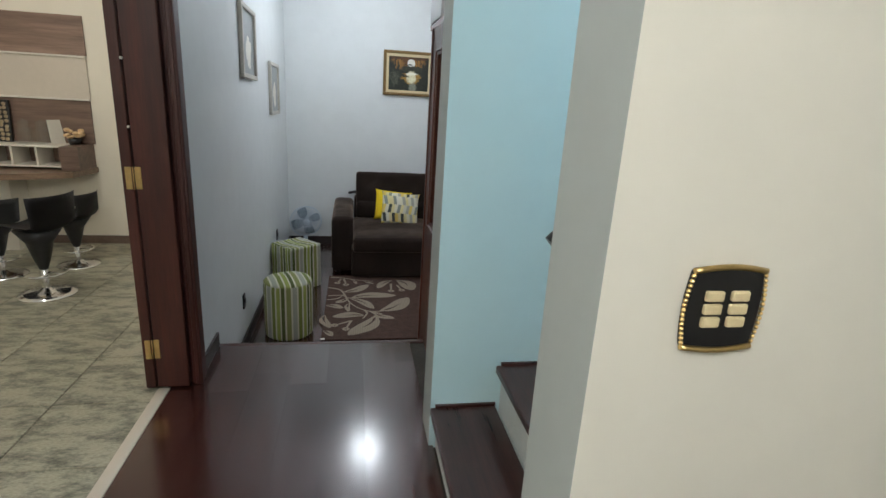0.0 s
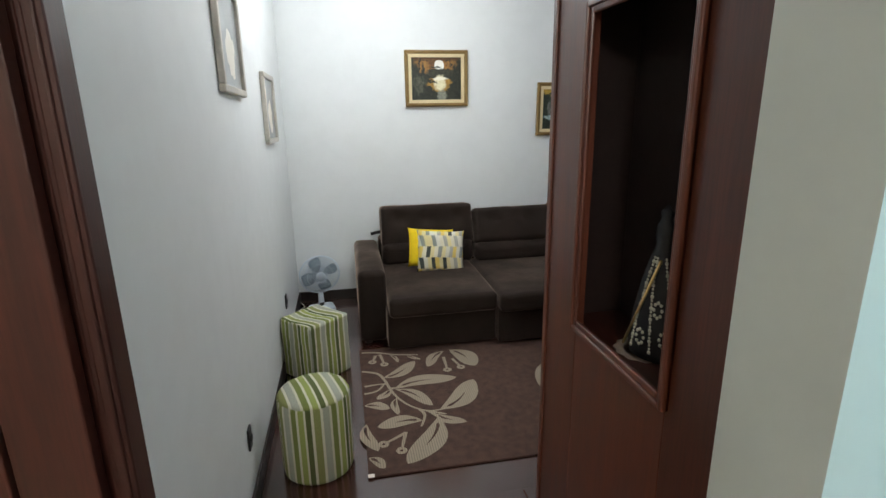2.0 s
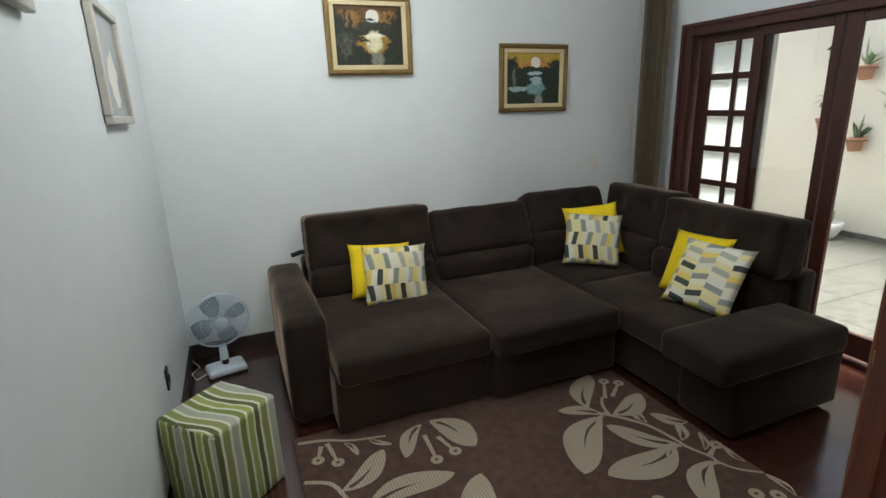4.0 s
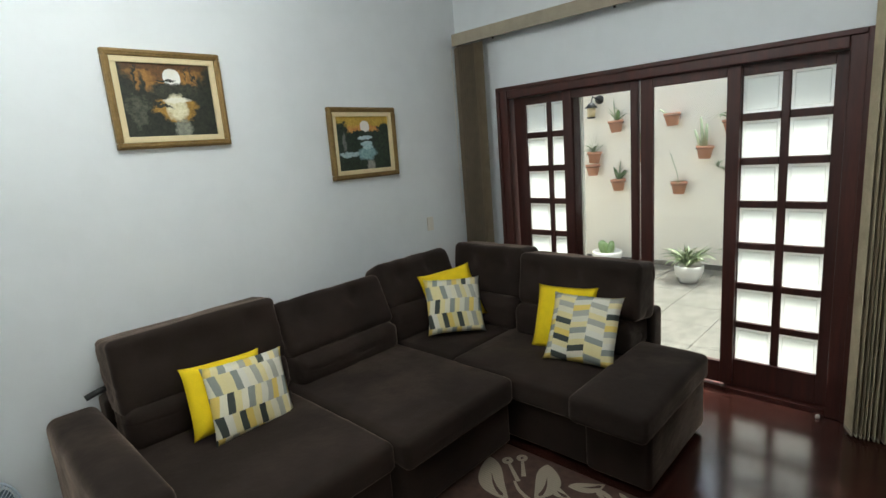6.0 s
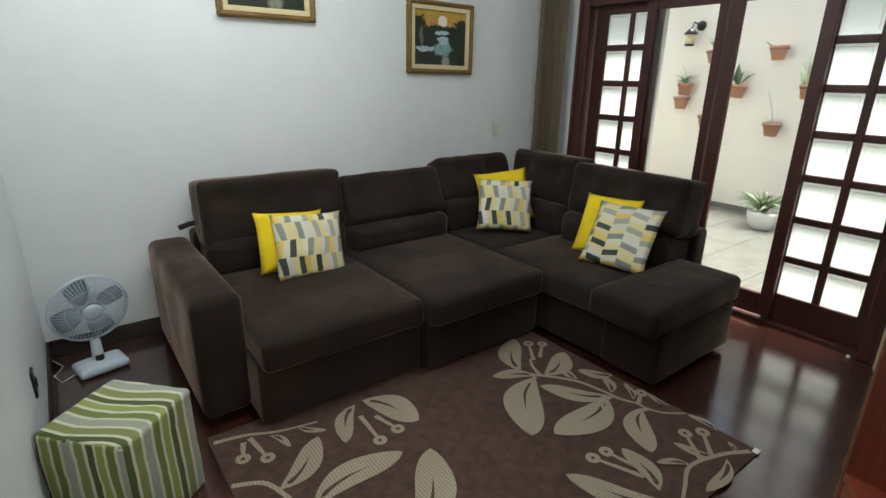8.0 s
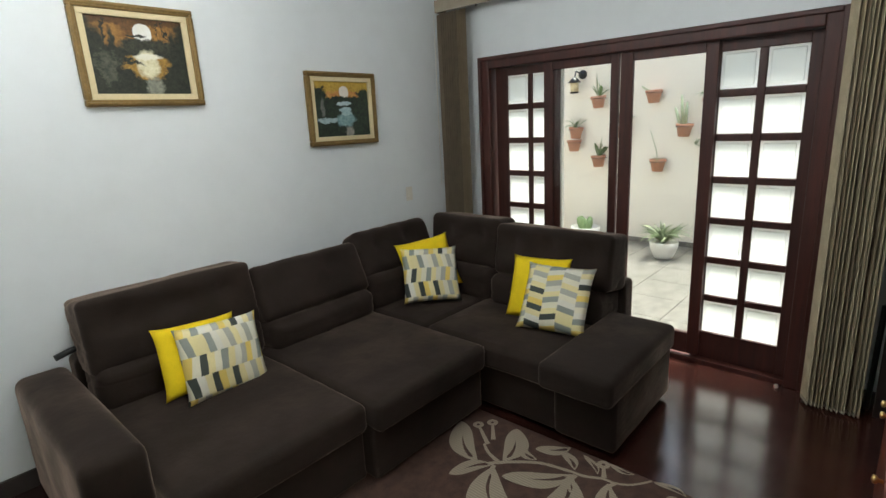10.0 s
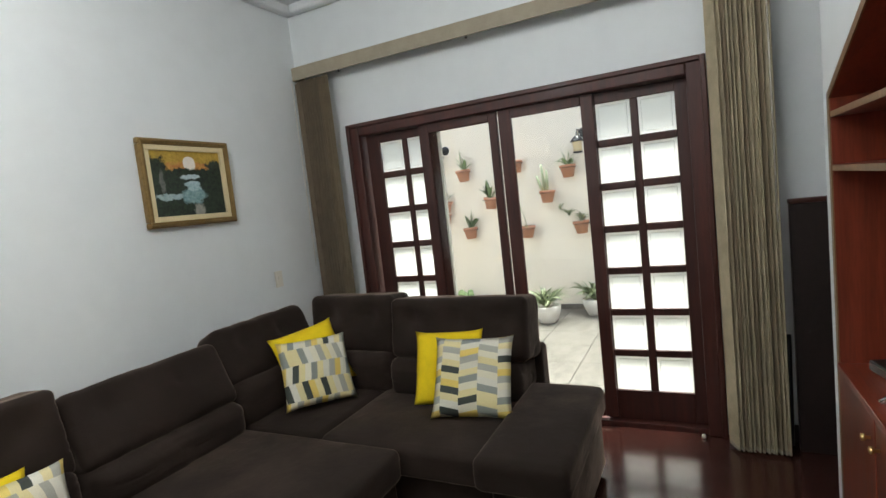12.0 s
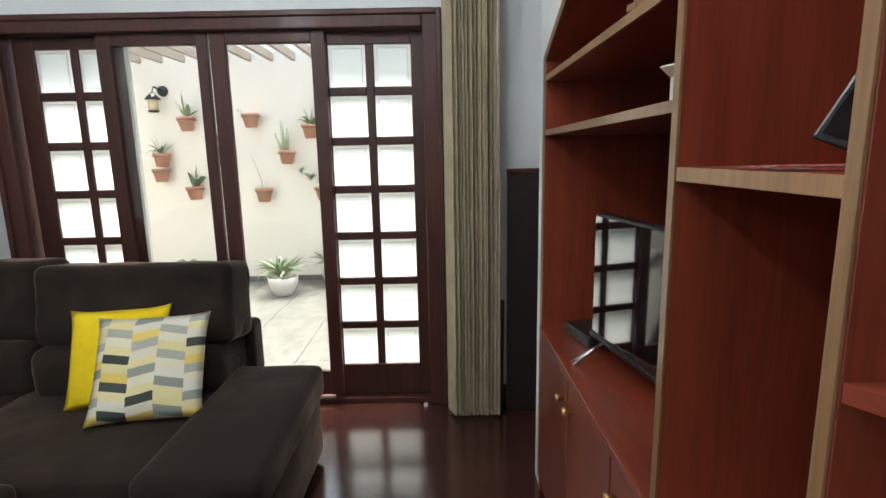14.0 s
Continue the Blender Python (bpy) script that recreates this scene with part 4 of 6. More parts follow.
def pouf_square(w, h):
    bm = soft(w / 2, w / 2, h / 2, 0.022, cells=10, puff=-0.012, wrinkle=0.006)
    uv = bm.loops.layers.uv.new("UVMap")
    bm.normal_update()
    for f in bm.faces:
        n = f.normal
        for lp in f.loops:
            c = lp.vert.co
            if abs(n.x) > max(abs(n.y), abs(n.z)):
                u = c.y + 5.1
            elif abs(n.y) > abs(n.z):
                u = c.x + 5.0
            else:
                u = c.x + 5.0 + 0.018 * math.sin(c.y * 17) * (w / 2 - c.y) / w * 1.2
            lp[uv].uv = (u, c.z)
    return placed(bm, Matrix.Translation((0, 0, h / 2)))


pf = thing("pouf", pose(-0.14, 5.92, 0), "round pouf in green and cream striped canvas", "pouf", "", "striped poufs")
part("cover", pouf_round(None, 0.185, 0.455), M_STRIPE, pf)
part("underside", lathe([(0, 0.0), (0.15, 0.0), (0.15, 0.004), (0, 0.004)], 24), M_BLACK, pf)
pf = thing("pouf", pose(-0.19, 6.99, 0, 0, 0, 43), "square pouf in green and cream striped canvas", "pouf", "", "striped poufs")
part("cover", pouf_square(0.345, 0.44), M_STRIPE, pf)
part("underside", boxed(-0.15, 0.15, -0.15, 0.15, 0.0, 0.004), M_BLACK, pf)


# ---- desk fan ----
fan = thing("desk_fan", pose(-0.20, 8.20, 0, 0, 0, 12), "pale blue plastic desk fan on the floor", "fan")
part("base", placed(soft(0.12, 0.085, 0.022, 0.02, cells=6, puff=0.012), pose(0, 0, 0.025)), M_FAN, fan)
part("neck", placed(lathe([(0.035, 0.03), (0.028, 0.08), (0.024, 0.17), (0, 0.18)], 16), pose(0, 0.02, 0)), M_FAN, fan)
part("knob", placed(lathe([(0, 0), (0.022, 0), (0.02, 0.03), (0, 0.032)], 14), pose(0, 0.0, 0.055)), M_BLACK, fan)
HUB = pose(0, 0.0, 0.365, 8, 0, 0) @ pose(0, 0, 0, 90, 0, 0)
part("motor", placed(lathe([(0, -0.14), (0.04, -0.135), (0.055, -0.09), (0.055, -0.03), (0.03, -0.02), (0, -0.02)], 20), HUB), M_FAN, fan)
cage = bmesh.new()
for rr, zz in ((0.185, 0.0), (0.185, 0.012), (0.12, 0.045), (0.06, 0.055), (0.18, -0.02), (0.12, -0.05)):
    tube(cage, [(rr * math.cos(2 * math.pi * k / 36), rr * math.sin(2 * math.pi * k / 36), zz) for k in range(37)], 0.0045 if rr > 0.18 else 0.0022, 6)
for k in range(60):
    a = 2 * math.pi * k / 60
    c, s = math.cos(a), math.sin(a)
    tube(cage, [(0.045 * c, 0.045 * s, 0.056), (0.12 * c, 0.12 * s, 0.045), (0.185 * c, 0.185 * s, 0.01)], 0.0019, 4)
    tube(cage, [(0.05 * c, 0.05 * s, -0.05), (0.12 * c, 0.12 * s, -0.05), (0.185 * c, 0.185 * s, -0.01)], 0.0019, 4)
part("cage", placed(cage, HUB), M_FAN, fan)
part("badge", placed(lathe([(0, 0.05), (0.046, 0.05), (0.046, 0.058), (0.03, 0.064), (0, 0.066)], 20), HUB), M_FAN, fan)
for k in range(4):
    bm = bmesh.new()
    cols = []
    for i in range(7):
        r = 0.03 + 0.14 * i / 6
        sp = 0.95 * (0.55 + 0.45 * math.sin(math.pi * (i / 6) ** 0.7))
        cols.append([bm.verts.new((r * math.cos(sp * (j / 5 - 0.5) * 1.15), r * math.sin(sp * (j / 5 - 0.5) * 1.15), 0.03 * (j / 5 - 0.5))) for j in range(6)])
    for i in range(6):
        for j in range(5):
            bm.faces.new((cols[i][j], cols[i + 1][j], cols[i + 1][j + 1], cols[i][j + 1])).smooth = True
    bmesh.ops.solidify(bm, geom=bm.faces[:], thickness=0.003)
    part("blade", placed(bm, HUB @ pose(0, 0, 0, 0, 0, 90 * k + 20)), M_BLADE, fan)
cb = bmesh.new()
tube(cb, [(-0.10, 0.03, 0.008), (-0.19, -0.02, 0.006), (-0.20, 0.08, 0.006), (-0.14, 0.16, 0.006), (-0.19, 0.26, 0.05)], 0.004, 6)
part("cable", cb, M_OFFWHITE, fan)


# ---- paintings and pictures ----
def ragged(cx, cz, w, h, n, seed, rough=0.35):
    r = random.Random(seed)
    return [(cx + w * math.cos(2 * math.pi * k / n) * (1 + r.uniform(-rough, rough)), cz + h * math.sin(2 * math.pi * k / n) * (1 + r.uniform(-rough, rough))) for k in range(n)]


def oil(name, colours, scale, rough=0.45):
    m, t, b = nodes_of(name)
    v = tex_space(t, "Object", (1, 1, 2.0))
    n = noise_tex(t, v, scale, 8, 0.75)
    t.links.new(ramp(t, n, [(0.25 + 0.5 * k / max(1, len(colours) - 1), c) for k, c in enumerate(colours)]), b.inputs["Base Color"])
    b.inputs["Roughness"].default_value = rough
    bumped(t, b, n, 0.25, 0.002)
    return m


def landscape(name, iw, ih, base, layers):
    """Oil landscape: soft-edged shapes over a ground, all broken up by brush noise."""
    m, t, b = nodes_of(name)
    c = t.nodes.new("ShaderNodeTexCoord")
    sep = t.nodes.new("ShaderNodeSeparateXYZ")
    t.links.new(c.outputs["Object"], sep.inputs[0])
    fine, mid = noise_tex(t, c.outputs["Object"], 55, 6, 0.7), noise_tex(t, c.outputs["Object"], 17, 5, 0.65)
    du = arith(t, 'SUBTRACT', mid, 0.5)
    dv = arith(t, 'SUBTRACT', noise_tex(t, tex_space(t, "Object", (1, 1, 1), (40, 20, 70)), 24, 5, 0.7), 0.5)
    u0, v0 = arith(t, 'DIVIDE', sep.outputs[0], iw), arith(t, 'DIVIDE', sep.outputs[2], ih)
    col = ramp(t, fine, [(0.3, base[0]), (0.7, base[1])])
    for cx, cy, rx, ry, soft_, wob, lo, hi in layers:
        u, v = arith(t, 'ADD', u0, arith(t, 'MULTIPLY', du, wob)), arith(t, 'ADD', v0, arith(t, 'MULTIPLY', dv, wob))
        a = arith(t, 'POWER', arith(t, 'ABSOLUTE', arith(t, 'DIVIDE', arith(t, 'SUBTRACT', u, cx), rx)), 2.5)
        d = arith(t, 'POWER', arith(t, 'ABSOLUTE', arith(t, 'DIVIDE', arith(t, 'SUBTRACT', v, cy), ry)), 2.5)
        k = t.nodes.new("ShaderNodeMapRange")
        k.inputs["From Min"].default_value, k.inputs["From Max"].default_value = 1 + soft_, 1 - soft_
        t.links.new(arith(t, 'ADD', a, d), k.inputs["Value"])
        col = mixed(t, col, ramp(t, fine, [(0.3, lo), (0.7, hi)]), k.outputs["Result"])
    t.links.new(col, b.inputs["Base Color"])
    b.inputs["Roughness"].default_value = 0.6
    bumped(t, b, fine, 0.2, 0.002)
    return m


def painting(x0, x1, z0, z1, roll, base, layers, label):
    cx, cz = (x0 + x1) / 2, (z0 + z1) / 2
    w, h = (x1 - x0) / 2, (z1 - z0) / 2
    p = thing("painting", pose(cx, 8.497, cz, 0, roll, 0), label, "painting", "", "landscape paintings")
    def rails(o, i, y0, y1, name, mat, bev):
        f = bmesh.new()
        box(f, -o[0], o[0], y0, y1, i[1], o[1], bev)
        box(f, -o[0], o[0], y0, y1, -o[1], -i[1], bev)
        box(f, -o[0], -i[0], y0, y1, -i[1], i[1], bev)
        box(f, i[0], o[0], y0, y1, -i[1], i[1], bev)
        return part(name, f, mat, p)
    rails((w, h), (w - 0.034, h - 0.034), -0.038, 0.0, "frame", M_GOLD, 0.007)
    rails((w - 0.008, h - 0.008), (w - 0.022, h - 0.022), -0.044, -0.03, "moulding", M_GOLD, 0.005)
    rails((w - 0.034, h - 0.034), (w - 0.064, h - 0.064), -0.028, -0.004, "liner", M_LINER, 0.003)
    iw, ih = w - 0.064, h - 0.064
    part("canvas", boxed(-iw, iw, -0.012, -0.004, -ih, ih), landscape("oil_landscape", iw, ih, base, layers), p, "painted landscape canvas")
    return p


DK, DK2, AMB, AMB2 = (0.004, 0.006, 0.004), (0.032, 0.036, 0.02), (0.17, 0.075, 0.012), (0.44, 0.22, 0.05)
painting(0.697, 1.297, 1.868, 2.376, 0.0, (DK, DK2),
         [(0.0, 0.66, 0.86, 0.40, 0.5, 0.55, AMB, AMB2), (0.0, 0.98, 1.1, 0.16, 0.5, 0.4, (0.05, 0.022, 0.006), (0.14, 0.06, 0.014)), (-0.1, 0.74, 0.26, 0.2, 0.6, 0.5, (0.07, 0.03, 0.008), (0.2, 0.09, 0.02)),
          (0.12, 0.62, 0.19, 0.25, 0.12, 0.05, (0.80, 0.78, 0.70), (0.88, 0.87, 0.82)), (-0.02, 0.54, 0.20, 0.035, 0.5, 0.25, DK, DK2),
          (0.15, 0.28, 0.52, 0.18, 0.4, 0.5, DK, (0.06, 0.06, 0.035)), (0.12, -0.28, 0.52, 0.34, 0.2, 0.30, (0.20, 0.10, 0.014), (0.46, 0.26, 0.045)),
          (0.14, -0.2, 0.22, 0.36, 0.45, 0.3, (0.60, 0.54, 0.30), (0.88, 0.84, 0.64)), (0.16, 0.0, 0.30, 0.07, 0.5, 0.2, (0.80, 0.76, 0.60), (0.88, 0.86, 0.76)),
          (-0.2, -0.14, 0.22, 0.06, 0.5, 0.5, DK, DK2), (0.20, -0.80, 0.20, 0.24, 0.5, 0.4, (0.13, 0.14, 0.11), (0.32, 0.32, 0.25)), (-0.42, -0.66, 0.36, 0.30, 0.3, 0.5, DK, DK2), (0.70, -0.60, 0.24, 0.42, 0.3, 0.5, DK, DK2),
          (-0.52, 0.1, 0.07, 0.62, 0.5, 0.35, DK, DK2), (-0.68, 0.45, 0.028, 0.5, 0.4, 0.5, DK, DK2), (0.74, 0.2, 0.09, 0.5, 0.5, 0.4, DK, DK2), (0.60, 0.66, 0.02, 0.35, 0.5, 0.6, DK, DK2), (0.44, 0.72, 0.014, 0.3, 0.5, 0.6, DK, DK2),
          (-0.92, -0.1, 0.26, 0.95, 0.5, 0.7, DK, DK2), (1.0, -0.1, 0.20, 1.0, 0.5, 0.6, DK, DK2), (-0.7, -0.3, 0.2, 0.4, 0.5, 0.9, (0.02, 0.026, 0.018), (0.12, 0.12, 0.08))],
         "gilt-framed oil painting of a moonlit forest lake")
GR, GR2 = (0.006, 0.011, 0.009), (0.034, 0.055, 0.03)
painting(2.0, 2.61, 1.572, 2.08, 0.6, (GR, GR2),
         [(0.0, 0.76, 1.3, 0.36, 0.25, 0.3, (0.36, 0.22, 0.03), (0.64, 0.42, 0.07)), (0.1, 0.52, 0.8, 0.12, 0.6, 0.4, (0.45, 0.16, 0.04), (0.66, 0.34, 0.10)),
          (0.08, 0.62, 0.17, 0.22, 0.12, 0.08, (0.82, 0.74, 0.66), (0.88, 0.82, 0.76)), (-0.85, 0.5, 0.28, 0.30, 0.3, 0.6, DK, GR2), (0.85, 0.5, 0.3, 0.22, 0.3, 0.6, GR, GR2),
          (0.1, 0.34, 0.85, 0.10, 0.4, 0.5, DK, GR2), (0.05, 0.20, 0.28, 0.07, 0.3, 0.2, (0.34, 0.46, 0.50), (0.66, 0.74, 0.76)), (0.10, -0.02, 0.24, 0.08, 0.3, 0.2, (0.24, 0.38, 0.42), (0.56, 0.68, 0.70)), (0.14, -0.24, 0.20, 0.20, 0.3, 0.2, (0.24, 0.40, 0.42), (0.58, 0.70, 0.70)), (-0.6, -0.42, 0.38, 0.09, 0.4, 0.4, (0.25, 0.36, 0.38), (0.50, 0.60, 0.60)),
          (0.1, -0.42, 0.34, 0.22, 0.4, 0.4, (0.10, 0.22, 0.24), (0.34, 0.48, 0.48)), (0.2, -0.85, 0.16, 0.22, 0.4, 0.4, (0.22, 0.22, 0.19), (0.40, 0.38, 0.32)),
          (-0.55, -0.82, 0.5, 0.20, 0.3, 0.6, DK, GR2), (0.75, -0.70, 0.34, 0.26, 0.3, 0.6, GR, GR2), (-0.72, 0.05, 0.08, 0.34, 0.5, 0.3, (0.08, 0.085, 0.08), (0.20, 0.20, 0.18))],
         "gilt-framed oil painting of a waterfall at sunset")


def picture(y0, y1, z0, z1, roll, label):
    cy, cz, w, h = (y0 + y1) / 2, (z0 + z1) / 2, (y1 - y0) / 2, (z1 - z0) / 2
    p = thing("picture_frame", pose(-0.427, cy, cz, roll, 0, 0), label, "picture", "", "grey pictures")
    f = bmesh.new()
    for a in ((-w, w, h - 0.034, h), (-w, w, -h, -h + 0.034), (-w, -w + 0.034, -h + 0.034, h - 0.034), (w - 0.034, w, -h + 0.034, h - 0.034)):
        box(f, 0.0, 0.03, a[0], a[1], a[2], a[3], 0.006)
    part("frame", f, M_SILVER, p)
    pic = part("print", boxed(0.003, 0.012, -w + 0.034, w - 0.034, -h + 0.034, h - 0.034), M_PHOTO, p, "faded grey print under glass")
    bm = bmesh.new()
    poly = ragged(0.02, -h * 0.25, w * 0.35, h * 0.45, 18, int(y0 * 10), 0.25)
    bm.faces.new([bm.verts.new((0.0128, a, c)) for a, c in poly])
    for ff in bm.faces:
        ff.normal_update()
        if ff.normal.x < 0:
            ff.normal_flip()
    part("pale_shape", bm, M_OFFWHITE, pic)
    return p


picture(5.96, 6.49, 1.92, 2.42, -1.5, "grey-framed faded print on the white wall")
picture(7.21, 7.74, 1.62, 2.10, -0.8, "smaller grey-framed faded print on the white wall")


def outlet(y, z, label):
    o = thing("power_outlet", pose(-0.43, y, z), label, "outlet", "", "black outlets")
    part("plate", boxed(0.0, 0.010, -0.032, 0.032, -0.055, 0.055, 0.004), M_BLACK, o)
    part("socket", placed(lathe([(0, 0), (0.02, 0), (0.02, 0.006), (0.014, 0.002), (0, 0.002)], 14), pose(0.009, 0, 0, 0, 90, 0)), M_BLACK, o)


outlet(5.69, 0.36, "black power outlet plate on the white wall")
outlet(7.43, 0.40, "black power outlet plate on the white wall")
sw = thing("light_switch", pose(2.93, 8.5, 1.12), "small white switch plate beside the blind", "switch")
part("plate", boxed(-0.035, 0.035, -0.01, 0.0, -0.058, 0.058, 0.004), M_OFFWHITE, sw)
part("rocker", boxed(-0.012, 0.012, -0.015, -0.009, -0.025, 0.025, 0.003), M_OFFWHITE, sw)

# brass and black switch plate in the hall
sw = thing("light_switch", pose(0.868, 2.60, 1.60), "black switch plate with brass rim and ivory rockers", "switch")
pl = soft(0.058, 0.006, 0.061, 0.006, cells=6)
for v in pl.verts:
    v.co.x *= 1 + 0.10 * (1 - (v.co.z / 0.061) ** 2) - 0.05
    v.co.z *= 1 + 0.10 * (1 - (v.co.x / 0.061) ** 2) - 0.05
part("plate", placed(pl, pose(0, -0.006, 0)), M_BLACK, sw)
rim = bmesh.new()
for sg in (-1, 1):
    tube(rim, [(-0.056 + 0.112 * k / 8, -0.012, sg * (0.057 + 0.006 * math.sin(math.pi * k / 8))) for k in range(9)], 0.0045, 8)
part("rim", rim, M_BRASS, sw, "twisted brass rim")
beads = bmesh.new()
for sg in (-1, 1):
    for k in range(15):
        z = -0.05 + 0.1 * k / 14
        bmesh.ops.create_uvsphere(beads, u_segments=6, v_segments=4, radius=0.0035, matrix=Matrix.Translation((sg * (0.056 + 0.006 * math.cos(z / 0.05 * 1.57)), -0.012, z)))
part("beading", beads, M_BRASS, sw)
for i in range(2):
    for j in range(3):
        part("rocker", boxed(-0.034 + 0.040 * i, -0.006 + 0.040 * i, -0.019, -0.011, -0.026 + 0.0195 * j, -0.010 + 0.0195 * j, 0.003), M_LINER, sw)


# ---- wall unit ----
unit = thing("wall_unit", pose(1.7, 5.0, 0), "reddish wooden wall unit with sloping top, shelves and cupboards", "wall unit")
YB, YF = 4.78, 5.288
wpart("side_panel", boxed(2.572, 2.602, YB, YF, 0.0, 1.785, 0.002), M_REDWOOD, unit)
wpart("side_panel", boxed(1.452, 1.472, YB, YF, 0.0, 2.27, 0.002), M_REDWOOD, unit)
wpart("side_panel", boxed(1.055, 1.077, 4.21, YF, 0.0, 2.27, 0.002), M_REDWOOD, unit)
wpart("sloping_top", prism([(2.602, 1.757), (2.602, 1.787), (1.475, 2.266), (1.475, 2.236)], 'Y', YB, YF), M_REDWOOD_X, unit)
wpart("top_board", boxed(0.80, 1.447, 4.21, YF - 0.002, 2.245, 2.272, 0.002), M_REDWOOD_X, unit)
wpart("back_panel", boxed(1.05, 2.60, YB - 0.02, YB, 0.0, 2.25), M_REDWOOD, unit)
wpart("edge_strip", boxed(1.450, 1.474, YF, YF + 0.005, 0.06, 2.27, 0.001), M_EDGE, unit, "paler tan edging")
wpart("edge_strip", boxed(1.056, 1.076, YF, YF + 0.005, 0.06, 2.27, 0.001), M_EDGE, unit, "paler tan edging")
wpart("edge_strip", boxed(2.570, 2.604, YF, YF + 0.005, 0.06, 1.785, 0.001), M_EDGE, unit, "paler tan edging")
wpart("edge_strip", prism([(2.604, 1.757), (2.604, 1.79), (1.475, 2.27), (1.475, 2.237)], 'Y', YF, YF + 0.005), M_EDGE, unit, "paler tan edging")


def shelf(x0, x1, z, thick=0.022, y0=YB):
    s = wpart("shelf", boxed(x0, x1, y0, YF - 0.004, z - thick, z, 0.002), M_REDWOOD_X, unit)
    e = new("edging", mesh_of(boxed(x0, x1, YF - 0.004, YF + 0.001, z - thick, z, 0.001), M_EDGE))
    e.parent = s
    return s


shelf(1.475, 2.572, 1.722)
shelf(1.475, 2.572, 1.522)
shelf(1.077, 1.452, 1.408, 0.024)
wpart("counter", boxed(1.475, 2.572, YB, YF + 0.012, 0.722, 0.748, 0.003), M_REDWOOD_X, unit)
wpart("counter", boxed(1.08, 1.447, YB, YF + 0.012, 0.735, 0.76, 0.003), M_REDWOOD_X, unit)
for x0, x1 in ((2.122, 2.566), (1.70, 2.116), (1.482, 1.694), (1.082, 1.44)):
    d = wpart("cupboard_door", boxed(x0, x1, YF - 0.012, YF + 0.006, 0.06, 0.715, 0.004), M_REDWOOD, unit)
    kx = x0 + 0.045 if x0 > 2 else x1 - 0.04
    kb = lathe([(0, 0), (0.006, 0), (0.006, 0.012), (0.013, 0.018), (0.013, 0.026), (0, 0.030)], 14)
    placed(kb, pose(kx, YF + 0.006, 0.632, -90, 0, 0))
    k = new("knob", mesh_of(kb, M_BRASS))
    k.parent = d
wpart("plinth", boxed(1.05, 2.57, YB, YF - 0.03, 0.0, 0.06), M_REDWOOD_X, unit)
# display end towards the hall
XE = 0.80
for y0, y1, z0, z1 in ((4.895, 5.155, 0.0, 2.245), (4.12, 4.405, 0.0, 2.245), (4.405, 4.895, 0.0, 1.15), (4.405, 4.895, 2.105, 2.245)):
    wpart("end_panel", boxed(XE, XE + 0.028, y0, y1, z0, z1, 0.003), M_ENDWOOD, unit)
bm = bmesh.new()
for w, dp in ((0.034, 0.012), (0.017, 0.02)):
    box(bm, XE - dp, XE + 0.002, 4.895 - w + 0.012, 4.895 + 0.012, 1.138, 2.117, 0.005)
    box(bm, XE - dp, XE + 0.002, 4.393, 4.393 + w, 1.138, 2.117, 0.005)
    box(bm, XE - dp, XE + 0.002, 4.393 + w, 4.907 - w, 1.138, 1.138 + w, 0.005)
    box(bm, XE - dp, XE + 0.002, 4.393 + w, 4.907 - w, 2.117 - w, 2.117, 0.005)
wpart("window_moulding", bm, M_ENDWOOD, unit)
bm = boxed(XE - 0.008, XE, 5.13, 5.16, 0.0, 2.245, 0.004)
box(bm, XE - 0.006, XE, 4.12, 4.145, 0.0, 2.245, 0.003)
wpart("corner_post", bm, M_ENDWOOD, unit)
wpart("display_shelf", boxed(XE + 0.028, 1.022, 4.21, 5.0, 1.12, 1.142, 0.002), M_DARKWOOD_H, unit)
# back and north partition near black: the niche's shade is put into their colour
wpart("shaded_display_back", boxed(1.012, 1.026, 4.21, 5.0, 1.142, 2.24), M_BASE, unit)
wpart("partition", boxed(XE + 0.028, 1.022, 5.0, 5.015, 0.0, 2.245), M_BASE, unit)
wpart("partition", boxed(XE + 0.028, 1.022, 4.19, 4.21, 0.0, 2.245), M_DARKWOOD, unit)
for z in (0.75, 1.20, 1.60):
    wpart("corner_shelf", prism([(1.053, 5.016), (1.053, YF - 0.002), (0.845, 5.165), (0.828, 5.155), (0.828, 5.016)], 'Z', z - 0.022, z), M_REDWOOD_X, unit)
wpart("corner_cupboard", prism([(1.053, 5.02), (1.053, YF - 0.006), (0.84, 5.158), (0.83, 5.02)], 'Z', 0.0, 0.72), M_REDWOOD, unit)

# television and small things on the unit
tv = thing("television", pose(1.915, 5.12, 0.748, 0, 0, 8.5), "flat black television with silver feet", "television")
part("housing", boxed(-0.365, 0.365, -0.035, 0.0, 0.065, 0.49, 0.008), M_BLACK, tv)
part("screen", boxed(-0.355, 0.355, 0.0, 0.004, 0.083, 0.480), M_SCREEN, tv)
part("bezel", boxed(-0.365, 0.365, 0.0, 0.010, 0.065, 0.082, 0.003), M_BLACK, tv)
for sx in (-0.27, 0.27):
    ft = bmesh.new()
    tube(ft, [(sx, 0.11, 0.006), (sx, 0.0, 0.07), (sx, -0.09, 0.006)], 0.009, 8)
    part("foot", ft, M_CHROME, tv)
stb = thing("set_top_box", pose(2.40, 5.13, 0.748, 0, 0, 12), "small black set-top box on the counter", "media box")
part("case", boxed(-0.10, 0.10, -0.07, 0.07, 0.004, 0.045, 0.006), M_BLACK, stb)
part("front", boxed(-0.092, 0.092, 0.07, 0.073, 0.01, 0.038), M_SCREEN, stb)
